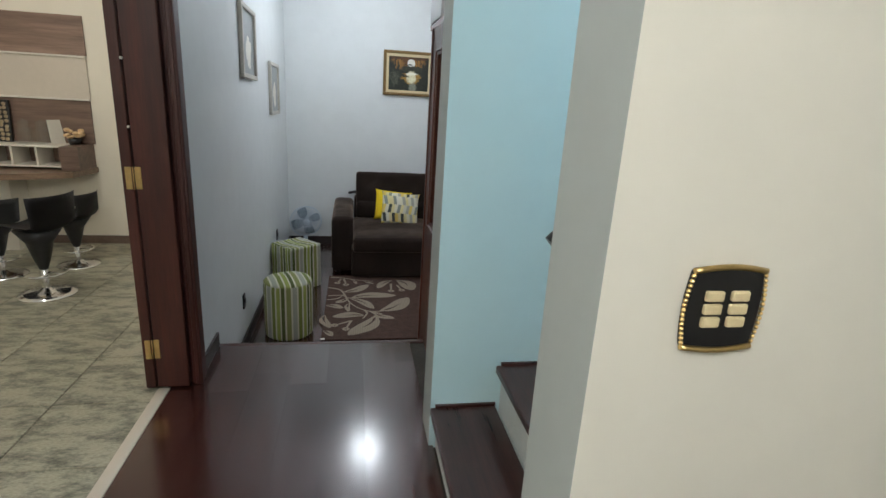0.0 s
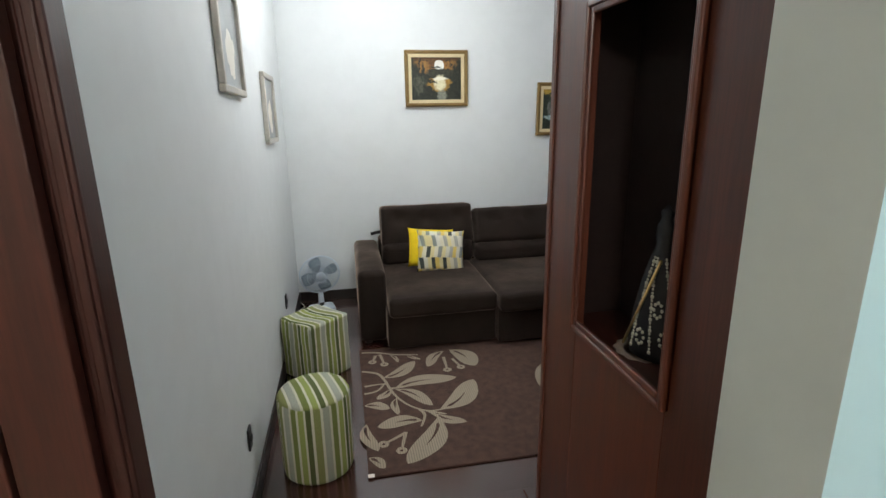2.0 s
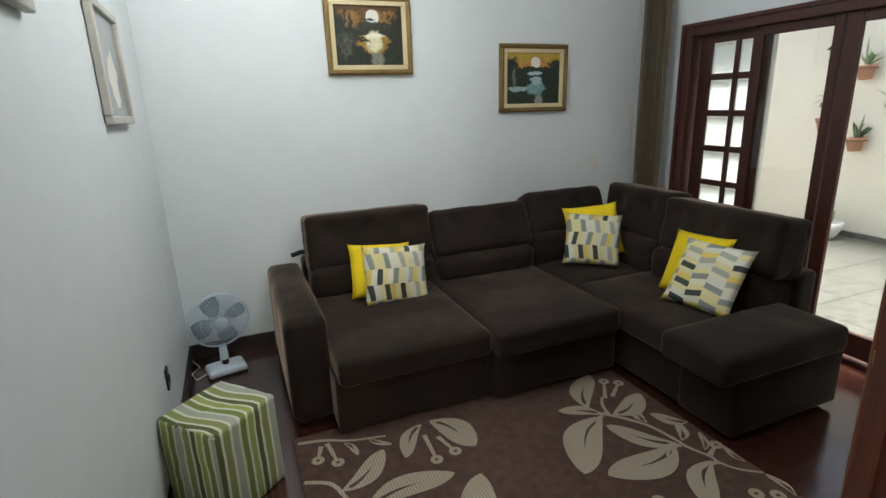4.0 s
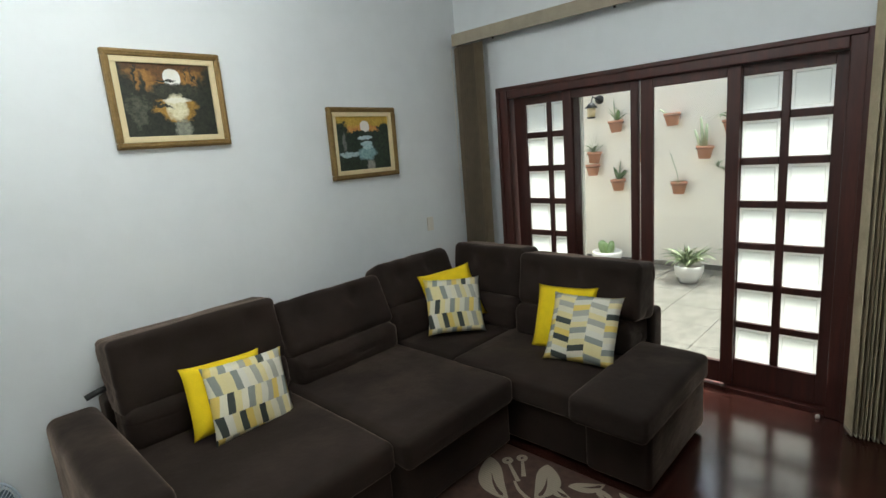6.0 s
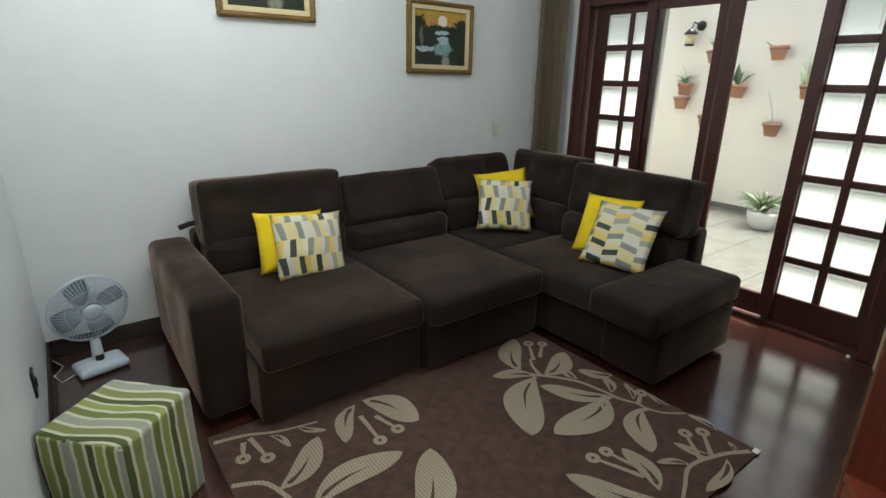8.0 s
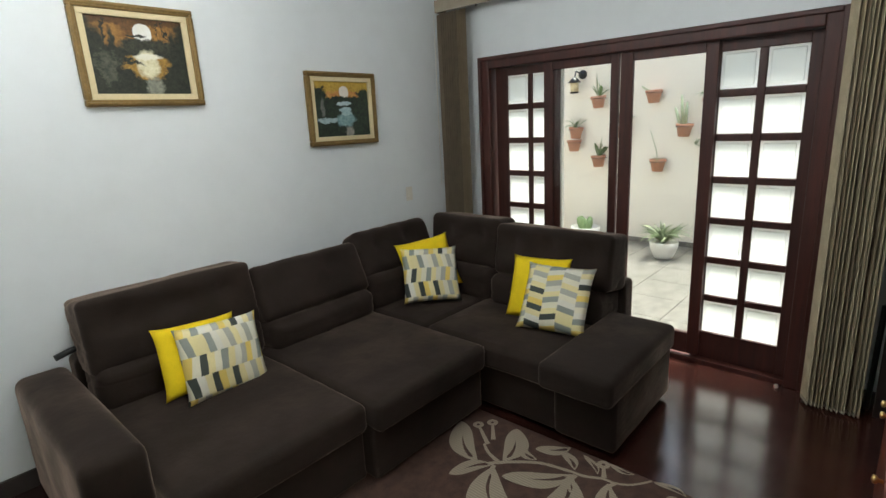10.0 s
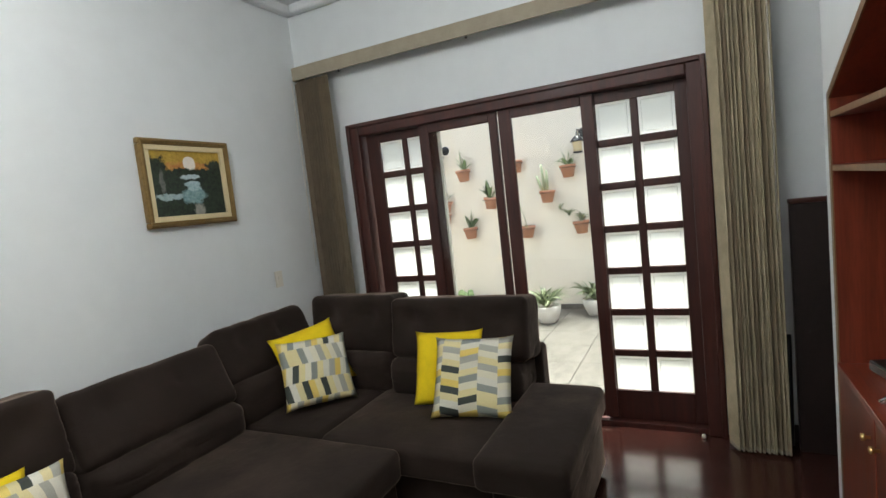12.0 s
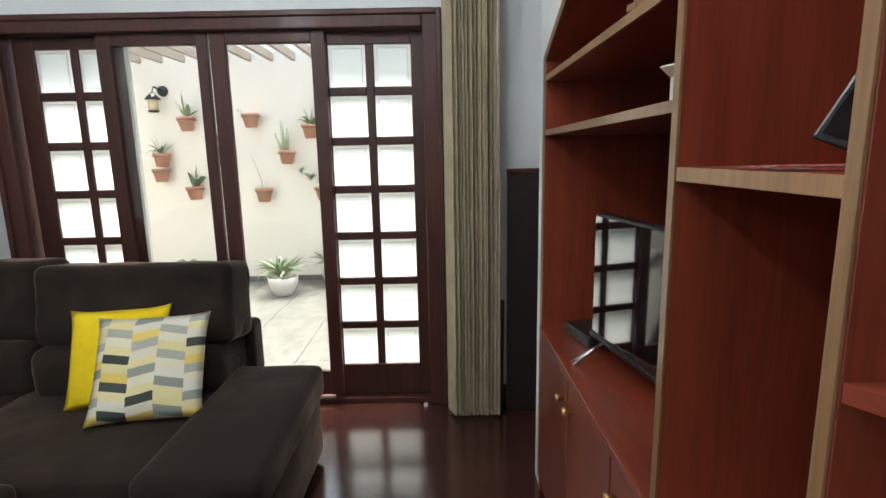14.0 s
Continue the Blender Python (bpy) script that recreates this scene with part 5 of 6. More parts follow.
crs = thing("wooden_cross", pose(1.99, 5.17, 1.722, 0, 0, 20), "small carved wooden cross on the upper shelf", "ornament")
part("stand", boxed(-0.022, 0.022, -0.015, 0.015, 0, 0.03, 0.004), M_EDGE, crs)
part("upright", boxed(-0.010, 0.010, -0.008, 0.008, 0.03, 0.125, 0.003), M_EDGE, crs)
part("crossbar", boxed(-0.036, 0.036, -0.008, 0.008, 0.075, 0.095, 0.003), M_EDGE, crs)
bx = thing("white_carton", pose(1.552, 5.20, 1.522, 0, 0, 18), "small white carton on the shelf", "box")
part("carton", boxed(-0.035, 0.035, -0.05, 0.05, 0, 0.05, 0.004), M_OFFWHITE, bx)
part("flap", placed(boxed(-0.034, 0.034, -0.0015, 0.0015, 0, 0.03), pose(0, 0.049, 0.049, -55, 0, 0)), M_OFFWHITE, bx)


def doily(m, rad, mat, label):
    bm = bmesh.new()
    n = 48
    rr = [(0.0, 0.002), (0.7, 0.002), (0.9, 0.004), (1.0, 0.003)]
    rings = []
    for r, z in rr[1:]:
        rings.append([bm.verts.new((rad * r * (1 + 0.05 * (r > 0.95) * math.cos(12 * 2 * math.pi * k / n)) * math.cos(2 * math.pi * k / n),
                                    rad * r * (1 + 0.05 * (r > 0.95) * math.cos(12 * 2 * math.pi * k / n)) * math.sin(2 * math.pi * k / n), z)) for k in range(n)])
    bm.faces.new(rings[0])
    for a, b in zip(rings, rings[1:]):
        for k in range(n):
            bm.faces.new((a[k], b[k], b[(k + 1) % n], a[(k + 1) % n]))
    bmesh.ops.solidify(bm, geom=bm.faces[:], thickness=0.004)
    ob = solid("doily", bm, mat, label, "doily", "", "lace doilies")
    ob.matrix_world = m
    return ob


m, t, b = nodes_of("red_white_crochet")
ck = t.nodes.new("ShaderNodeTexVoronoi")
ck.inputs["Scale"].default_value = 70
t.links.new(tex_space(t), ck.inputs["Vector"])
t.links.new(ramp(t, ck.outputs["Distance"], [(0.25, (0.75, 0.70, 0.66)), (0.55, (0.62, 0.10, 0.08))]), b.inputs["Base Color"])
b.inputs["Roughness"].default_value = 0.9
bumped(t, b, ck.outputs["Distance"], 0.6, 0.003)
M_CROCHET = m
M_LACE = plain("beige_lace", (0.60, 0.48, 0.40), 0.9, 0, 120, 0.2, 0.4)
doily(pose(1.24, 5.19, 1.408), 0.10, M_CROCHET, "red and white crochet doily on the shelf")
doily(pose(1.30, 5.18, 0.76), 0.075, M_CROCHET, "red and white crochet doily on the lower counter")
doily(pose(0.922, 4.69, 1.142), 0.086, M_LACE, "scalloped beige lace doily under the figurine")
ph = thing("photo_frame", pose(1.315, 5.11, 1.432, 0, -24, 48), "dark glass photo frame leaning on the shelf", "photo frame")
part("frame", placed(boxed(-0.045, 0.045, -0.006, 0.006, 0, 0.18, 0.004), pose(0, 0, 0, 22, 0, 0)), M_BLACK, ph)
part("glass", placed(boxed(-0.036, 0.036, 0.0065, 0.008, 0.010, 0.168), pose(0, 0, 0, 22, 0, 0)), M_SCREEN, ph)
part("strut", placed(boxed(-0.012, 0.012, -0.003, 0.003, 0, 0.13), pose(0, -0.085, 0.003, -14, 0, 0)), M_BLACK, ph)
jr = thing("jar", pose(1.285, 5.165, 0.766), "small dark jar on the lower counter", "jar")
part("body", lathe([(0, 0), (0.026, 0), (0.03, 0.03), (0.022, 0.07), (0.016, 0.08), (0, 0.08)], 16), M_BLACK, jr)
part("stopper", lathe([(0, 0.08), (0.014, 0.08), (0.014, 0.10), (0, 0.102)], 12), M_EDGE, jr)

# figurine: one plain cloaked shape
M_ROBE = plain("black_robe_cloth", (0.010, 0.010, 0.014), 0.55, 0, 60, 0.4, 0.3)
M_BEAD = plain("pale_bead_trim", (0.62, 0.60, 0.50), 0.3, 0.2, 90, 0.15, 0.05)
fg = lathe([(0, 0), (0.062, 0), (0.066, 0.02), (0.06, 0.08), (0.045, 0.15), (0.028, 0.20), (0.018, 0.222), (0.022, 0.24), (0.021, 0.258), (0.012, 0.272), (0.016, 0.285), (0.0, 0.30)], 28)
robe = [(0.066, 0.02), (0.06, 0.08), (0.045, 0.15), (0.028, 0.20)]
for trim, turn, sway in ((0, 150, 18), (1, 196, -14), (2, 250, -30)):
    for k in range(26):
        q = k / 25
        z = 0.02 + 0.18 * q
        a = radians(turn + sway * q)
        lo, hi = next((u, w) for u, w in zip(robe, robe[1:]) if z <= w[1] + 1e-6)
        r = lo[0] + (hi[0] - lo[0]) * (z - lo[1]) / (hi[1] - lo[1]) + 0.002
        bmesh.ops.create_icosphere(fg, subdivisions=1, radius=0.0032 if k % 3 else 0.0048, matrix=Matrix.Translation((r * math.cos(a), r * math.sin(a), z)))
for centre, height in ((222, 0.05), (172, 0.045), (205, 0.105)):
    for k in range(8):
        a = radians(centre + 9 * math.cos(k * 0.785))
        r = (0.066 if height < 0.08 else 0.057)
        bmesh.ops.create_icosphere(fg, subdivisions=1, radius=0.0042, matrix=Matrix.Translation((r * math.cos(a), r * math.sin(a), height + 0.015 * math.sin(k * 0.785))))
fg.faces.ensure_lookup_table()
for fc in fg.faces:
    if len(fc.verts) == 3 and fc.calc_area() < 4e-5 and fc.calc_center_median().z < 0.215 and fc.calc_center_median().z > 0.012:
        fc.material_index = 1
for v in fg.verts:
    v.co.x *= 0.8
f = solid("figurine", fg, [M_ROBE, M_BEAD], "dark cloaked figurine with pale jewelled trim on a doily", "figurine")
f.matrix_world = pose(0.93, 4.655, 1.147, 0, 0, 20) @ Matrix.Diagonal((1.1, 1.25, 1.45, 1))
bar = solid("gilt_band", tube(bmesh.new(), [(0.868, 4.72, 1.16), (0.872, 4.66, 1.29), (0.893, 4.61, 1.44)], 0.004, 8), M_BRASS, "thin gilt ribbon in front of the figurine", "ornament")

# ---- folding door at the kitchen ----
fd = thing("folding_door", pose(-0.53, 4.52, HALL), "dark wooden folding door, folded open against the wall", "door")
wpart("jamb", boxed(-0.575, -0.404, 4.52, 4.60, HALL, 2.62, 0.004), M_DARKWOOD, fd)
bm = boxed(-0.445, -0.398, 4.505, 4.525, HALL, 2.62, 0.007)
box(bm, -0.43, -0.408, 4.497, 4.51, HALL, 2.62, 0.005)
wpart("architrave", bm, M_DARKWOOD, fd)
lf = wpart("leaf", boxed(-0.600, -0.452, 4.468, 4.506, HALL + 0.012, 2.55, 0.004), M_DARKWOOD, fd)
wpart("leaf", boxed(-0.652, -0.608, 4.462, 4.70, HALL + 0.012, 2.55, 0.004), M_DARKWOOD, fd)
for z in (0.608, 1.447, 2.25):
    h = boxed(-0.6375, -0.611, 4.458, 4.463, z - 0.05, z + 0.05, 0.002)
    box(h, -0.600, -0.5735, 4.463, 4.469, z - 0.05, z + 0.05, 0.002)
    tube(h, [(-0.604, 4.459, z - 0.05), (-0.604, 4.459, z + 0.05)], 0.003, 8)
    for zz in (-0.03, 0.0, 0.03):
        tube(h, [(-0.624, 4.4585, z + zz), (-0.624, 4.4565, z + zz)], 0.004, 6)
        tube(h, [(-0.587, 4.4635, z + zz), (-0.587, 4.4615, z + zz)], 0.004, 6)
    wpart("hinge", h, M_BRASS, fd, "brass butt hinge")
for z in (1.67, 1.95, 2.2):
    wpart("catch", boxed(-0.606, -0.598, 4.452, 4.468, z - 0.006, z + 0.006, 0.002), M_OFFWHITE, fd)

# handrail on the stair side of the hall wall
hr = thing("handrail", pose(0.75, 2.86, 1.6), "dark grey metal handrail beside the stairs", "handrail")
bm = bmesh.new()
tube(bm, [(0.735, 2.90, 1.60), (0.80, 2.90, 1.66), (2.6, 2.90, 2.93)], 0.024, 10)
wpart("rail", bm, M_BLACK, hr)
for k in range(3):
    bm = bmesh.new()
    x = 0.95 + 0.7 * k
    z = 1.66 + (x - 0.80) * 0.7055
    tube(bm, [(x, 2.79, z - 0.05), (x, 2.87, z - 0.05), (x, 2.90, z)], 0.008, 8)
    wpart("bracket", bm, M_CHROME, hr)

# ---- kitchen ----
def panel(name, x0, x1, z0, z1, mat, label, y0=7.078, y1=7.10):
    return solid(name, boxed(x0, x1, y0, y1, z0, z1, 0.002), mat, label, "wall panel")


panel("wall_panel", -3.6, -1.885, 2.035, 2.35, M_KWOOD, "grey-brown wood-grain panel on the kitchen wall")
panel("wall_panel", -3.6, -1.892, 1.685, 2.02, M_BEIGE, "plain beige panel on the kitchen wall")
panel("wall_panel", -3.6, -1.90, 1.30, 1.668, M_KWOOD, "grey-brown wood-grain panel behind the bar shelf")
bm = boxed(-3.6, -1.888, 7.06, 7.10, 2.02, 2.035, 0.002)
box(bm, -3.6, -1.895, 7.06, 7.10, 1.668, 1.685, 0.002)
solid("trim_kitchen", bm, M_OFFWHITE, "white strips between the kitchen panels", "trim", "structure")
rack = thing("bottle_rack", pose(-2.6, 6.95, 1.1), "white pigeon-hole rack under the bar shelf", "rack")
wpart("top", boxed(-3.55, -2.06, 6.84, 7.098, 1.283, 1.299, 0.002), M_OFFWHITE, rack)
wpart("bottom", boxed(-3.55, -2.06, 6.84, 7.098, 1.118, 1.134, 0.002), M_OFFWHITE, rack)
for k in range(8):
    x = -2.068 - 0.185 * k
    wpart("divider", boxed(x - 0.008, x + 0.008, 6.84, 7.098, 1.134, 1.283), M_OFFWHITE, rack)
wpart("rear", boxed(-3.55, -2.07, 7.085, 7.098, 1.134, 1.283), M_KWOOD, rack)
wpart("end_box", boxed(-2.058, -1.918, 6.80, 7.098, 1.10, 1.299, 0.002), M_KWOOD, rack, "grey-brown end box")
bar = thing("bar_counter", pose(-2.7, 6.7, HALL), "wood-grain breakfast bar on a cream plinth", "counter")
wpart("top", prism([(-3.6, 7.098), (-1.905, 7.098), (-1.95, 6.74), (-2.6, 6.42), (-3.6, 6.2)], 'Z', 1.05, 1.098), M_KTOP, bar)
wpart("plinth", boxed(-3.6, -2.5, 6.85, 7.09, HALL, 1.05), M_OFFWHITE, bar)


def bar_stool(x, y, turn):
    s = thing("bar_stool", pose(x, y, HALL, 0, 0, turn), "black leatherette bar stool on a chrome pedestal", "bar stool", "", "bar stools")
    part("base", lathe([(0, 0), (0.20, 0), (0.20, 0.008), (0.15, 0.02), (0.05, 0.04), (0.035, 0.06), (0, 0.06)], 28), M_CHROME, s)
    part("pole", lathe([(0.026, 0.05), (0.026, 0.34), (0.018, 0.34), (0.018, 0.52), (0, 0.52)], 14), M_CHROME, s)
    ring = bmesh.new()
    tube(ring, [(0.15 * math.cos(a), 0.15 * math.sin(a), 0.19) for a in [math.pi * (k / 12 - 0.1) for k in range(15)]], 0.009, 8)
    tube(ring, [(-0.02, 0.02, 0.19), (0.0, 0.15, 0.19)], 0.008, 8)
    part("footrest", ring, M_CHROME, s)
    sh = bmesh.new()
    rows = []
    for i in range(13):
        v = i / 12
        row = []
        for j in range(11):
            u = -1 + 2 * j / 10
            if v < 0.55:
                q = v / 0.55
                y_ = -0.20 + 0.36 * q
                z_ = 0.56 + 0.05 * abs(u) ** 2.5 + 0.03 * (1 - q) ** 3
                w_ = 0.19
            else:
                q = (v - 0.55) / 0.45
                y_ = 0.16 + 0.07 * q
                z_ = 0.56 + 0.30 * q ** 1.1 + 0.05 * abs(u) ** 2.5 * (1 - q)
                w_ = 0.19 + 0.02 * q
                y_ -= 0.07 * abs(u) ** 2 * q
            row.append(sh.verts.new((u * w_, y_, z_)))
        rows.append(row)
    for i in range(12):
        for j in range(10):
            sh.faces.new((rows[i][j], rows[i][j + 1], rows[i + 1][j + 1], rows[i + 1][j])).smooth = True
    bmesh.ops.solidify(sh, geom=sh.faces[:], thickness=0.035)
    part("seat_shell", sh, M_BLACKLEATHER, s)
    part("seat_neck", lathe([(0.03, 0.22), (0.055, 0.30), (0.09, 0.45), (0.16, 0.56), (0, 0.56)], 18), M_BLACKLEATHER, s)
    return s


s1 = bar_stool(-1.76, 5.80, -110)
SMALL = Matrix.Diagonal((0.88, 0.88, 0.84, 1))
s1.matrix_world = pose(-1.76, 5.80, HALL, 0, 0, -110) @ SMALL
copy_thing(s1, pose(-1.86, 6.46, HALL, 0, 0, -95) @ SMALL)
copy_thing(s1, pose(-2.26, 6.20, HALL, 0, 0, -150) @ SMALL)

ck = thing("wall_clock", pose(-2.70, 7.078, 2.20), "round wall clock with a cream face and bronze rim", "clock")
part("rim", placed(lathe([(0.14, 0), (0.178, 0), (0.178, 0.03), (0.165, 0.045), (0.145, 0.04), (0.14, 0.02)], 40), pose(0, 0, 0, 90, 0, 0)), M_GOLD, ck)
face = part("face", placed(lathe([(0, 0), (0.145, 0), (0.145, 0.018), (0, 0.018)], 40), pose(0, 0, 0, 90, 0, 0)), M_LINER, ck)
for k in range(12):
    part("hour_mark", placed(boxed(-0.006, 0.006, -0.0205, -0.018, 0.10, 0.13), pose(0, 0, 0, 0, 30 * k, 0)), M_BLACK, face)
part("hand", placed(boxed(-0.005, 0.005, -0.023, -0.021, -0.01, 0.075), pose(0, 0, 0, 0, 55, 0)), M_BLACK, ck)
part("hand", placed(boxed(-0.004, 0.004, -0.025, -0.023, -0.01, 0.11), pose(0, 0, 0, 0, 200, 0)), M_BLACK, ck)

mo = thing("mosaic_frame", pose(-2.65, 7.02, 1.30, 0, 0, 0), "dark frame with a brown pebble mosaic", "ornament")
part("frame", placed(boxed(-0.14, 0.14, -0.015, 0.015, 0, 0.345, 0.004), pose(0, 0, 0, -5, 0, 0)), M_BLACK, mo)
peb = bmesh.new()
rnd = random.Random(7)
for i in range(7):
    for j in range(9):
        bmesh.ops.create_uvsphere(peb, u_segments=6, v_segments=4, radius=0.019, matrix=Matrix.Translation((-0.115 + 0.038 * i + rnd.uniform(-.006, .006), -0.014, 0.022 + 0.037 * j + rnd.uniform(-.006, .006))) @ Matrix.Diagonal((1, 0.4, 0.85, 1)))
part("pebble_mosaic", placed(peb, pose(0, 0, 0, -5, 0, 0)), oil("pebble_browns", [(0.12, 0.08, 0.04), (0.34, 0.26, 0.15), (0.60, 0.52, 0.38)], 28), mo)
for x in (-2.40, -2.265):
    g = thing("glass_jar", pose(x, 7.0, 1.30), "clear glass storage jar on the bar shelf", "jar", "", "glass jars")
    part("body", lathe([(0, 0), (0.05, 0), (0.055, 0.02), (0.055, 0.11), (0.042, 0.14), (0.042, 0.155), (0.046, 0.158), (0.046, 0.165), (0.0, 0.165)], 20), M_JAR, g)
    part("lid", lathe([(0.0, 0.166), (0.046, 0.166), (0.046, 0.18), (0.012, 0.185), (0.012, 0.2), (0, 0.2)], 18), M_JAR, g)
bd = thing("tilted_card", pose(-2.165, 7.03, 1.30, 0, 0, 60), "white-edged board standing on the bar shelf", "board")
part("board", placed(boxed(-0.06, 0.06, -0.006, 0.006, 0, 0.20, 0.002), pose(0, 0, 0, -6, 0, 0)), M_OFFWHITE, bd)
part("back", placed(boxed(-0.055, 0.055, 0.007, 0.02, 0.005, 0.18, 0.002), pose(0, 0, 0, -6, 0, 0)), M_BLACK, bd)
fl = thing("flower_pot", pose(-2.02, 7.0, 1.30), "small pot of pale orange flowers on the bar shelf", "flower pot")
part("pot", lathe([(0, 0), (0.04, 0), (0.055, 0.05), (0.05, 0.05), (0.035, 0.01), (0, 0.01)], 18), M_BLACK, fl)
blo = bmesh.new()
for k in range(16):
    bmesh.ops.create_uvsphere(blo, u_segments=7, v_segments=5, radius=rnd.uniform(0.018, 0.028), matrix=Matrix.Translation((rnd.uniform(-.05, .05), rnd.uniform(-.04, .03), rnd.uniform(0.06, 0.13))) @ Matrix.Diagonal((1, 1, 0.7, 1)))
part("blossom", blo, oil("peach_petals", [(0.60, 0.30, 0.10), (0.75, 0.52, 0.28), (0.82, 0.72, 0.55)], 40), fl)

cl = thing("ceiling_light", pose(0.52, 7.12, CEIL), "round opal glass ceiling light, out of view", "ceiling light", "", "ceiling lights")
part("mount", lathe([(0, 0), (0.10, 0), (0.10, -0.03), (0, -0.03)], 24), M_CHROME, cl)
part("rim", lathe([(0.16, -0.03), (0.17, -0.04), (0.16, -0.05), (0.10, -0.03)], 28), M_CHROME, cl)
# unseen fixture made up to go with the added fill lamp
copy_thing(cl, pose(1.35, 5.95, CEIL))
copy_thing(cl, pose(-2.0, 5.2, CEIL))
copy_thing(cl, pose(-0.4, 1.0, CEIL))
# made-up fixture over the stairs, out of view, for the stair fill
copy_thing(cl, pose(2.2, 3.3, CEIL))

# ---- patio ----
bm = bmesh.new()
for a in ((3.6, 2000, -2000, 2000), (-2000, -4.3, -2000, 2000), (-4.3, 3.6, -2000, 0.2), (-4.3, 3.6, 8.7, 2000)):
    box(bm, a[0], a[1], a[2], a[3], -0.4, -0.10)
solid("ground", bm, M_GROUT, "bare dark ground outside the house", "ground", "structure")
pavement = solid("pavement", boxed(3.57, 6.6, 4.2, 10.6, -0.2, -0.035), M_GROUT, "grey stone slabs of the patio", "paving", "structure")
solid("wall_patio", boxed(6.6, 6.78, 4.1, 10.7, -0.1, 2.72), [M_PATIO_WALL], "cream patio wall hung with plant pots", "wall", "structure")
bm = boxed(3.57, 6.6, 10.6, 10.75, -0.1, 2.72)
box(bm, 3.57, 6.6, 4.05, 4.2, -0.1, 2.72)
box(bm, 3.57, 3.7, 8.7, 10.6, -0.1, 3.2)
solid("wall_patio_sides", bm, [M_PATIO_WALL], "cream side walls of the patio", "wall", "structure")
solid("baseboard_patio", boxed(6.575, 6.6, 4.2, 10.6, -0.03, 0.06, 0.004), M_PATIO, "grey stone skirting of the patio wall", "baseboard", "structure")
pg = thing("pergola", pose(5.0, 7.4, 2.5), "open timber pergola over the patio", "pergola")
for k in range(24):
    y = 4.6 + 0.245 * k
    wpart("rafter", boxed(4.7, 6.62, y - 0.022, y + 0.022, 2.50, 2.59, 0.004), M_BEAM, pg)
wpart("wall_plate", boxed(4.66, 4.72, 4.2, 10.6, 2.59, 2.68, 0.004), M_BEAM, pg)


def blade_mesh(width, curl, mat):
    """One long leaf of unit length along x, drooping to its tip."""
    bm = bmesh.new()
    prev = None
    for k in range(7):
        s = k / 6
        w = width * math.sin(math.pi * (0.12 + 0.88 * s) ** 0.9) if k < 6 else 0.002
        x, z = s * (1 - 0.25 * curl * s), 0.75 * s - curl * s * s
        cur = [bm.verts.new((x, -w, z + 0.25 * w)), bm.verts.new((x, 0, z)), bm.verts.new((x, w, z + 0.25 * w))]
        if prev:
            for j in range(2):
                bm.faces.new((prev[j], cur[j], cur[j + 1], prev[j + 1])).smooth = True
        prev = cur
    bmesh.ops.solidify(bm, geom=bm.faces[:], thickness=0.01)
    return mesh_of(bm, mat)


ARCH, LONG, BROAD, FERN = blade_mesh(0.05, 0.9, M_LEAF), blade_mesh(0.035, 0.35, M_LEAF_PALE), blade_mesh(0.13, 0.3, M_LEAF), blade_mesh(0.06, 0.75, M_LEAF_PALE)
POT = mesh_of(lathe([(0, 0), (0.062, 0), (0.088, 0.12), (0.098, 0.12), (0.100, 0.15), (0.090, 0.15), (0.080, 0.125), (0, 0.12)], 20), M_TERRA)


def leaves(parent, mesh, count, length, origin, up, seed):
    rnd = random.Random(seed)
    for k in range(count):
        ob = new("leaf", mesh)
        ob.parent = parent
        ln = length * rnd.uniform(0.6, 1.1)
        ob.matrix_local = pose(*origin, rnd.uniform(-20, 20), rnd.uniform(-up, -up * 0.2), 360 * k / count + rnd.uniform(-20, 20)) @ Matrix.Diagonal((ln, ln, ln, 1))


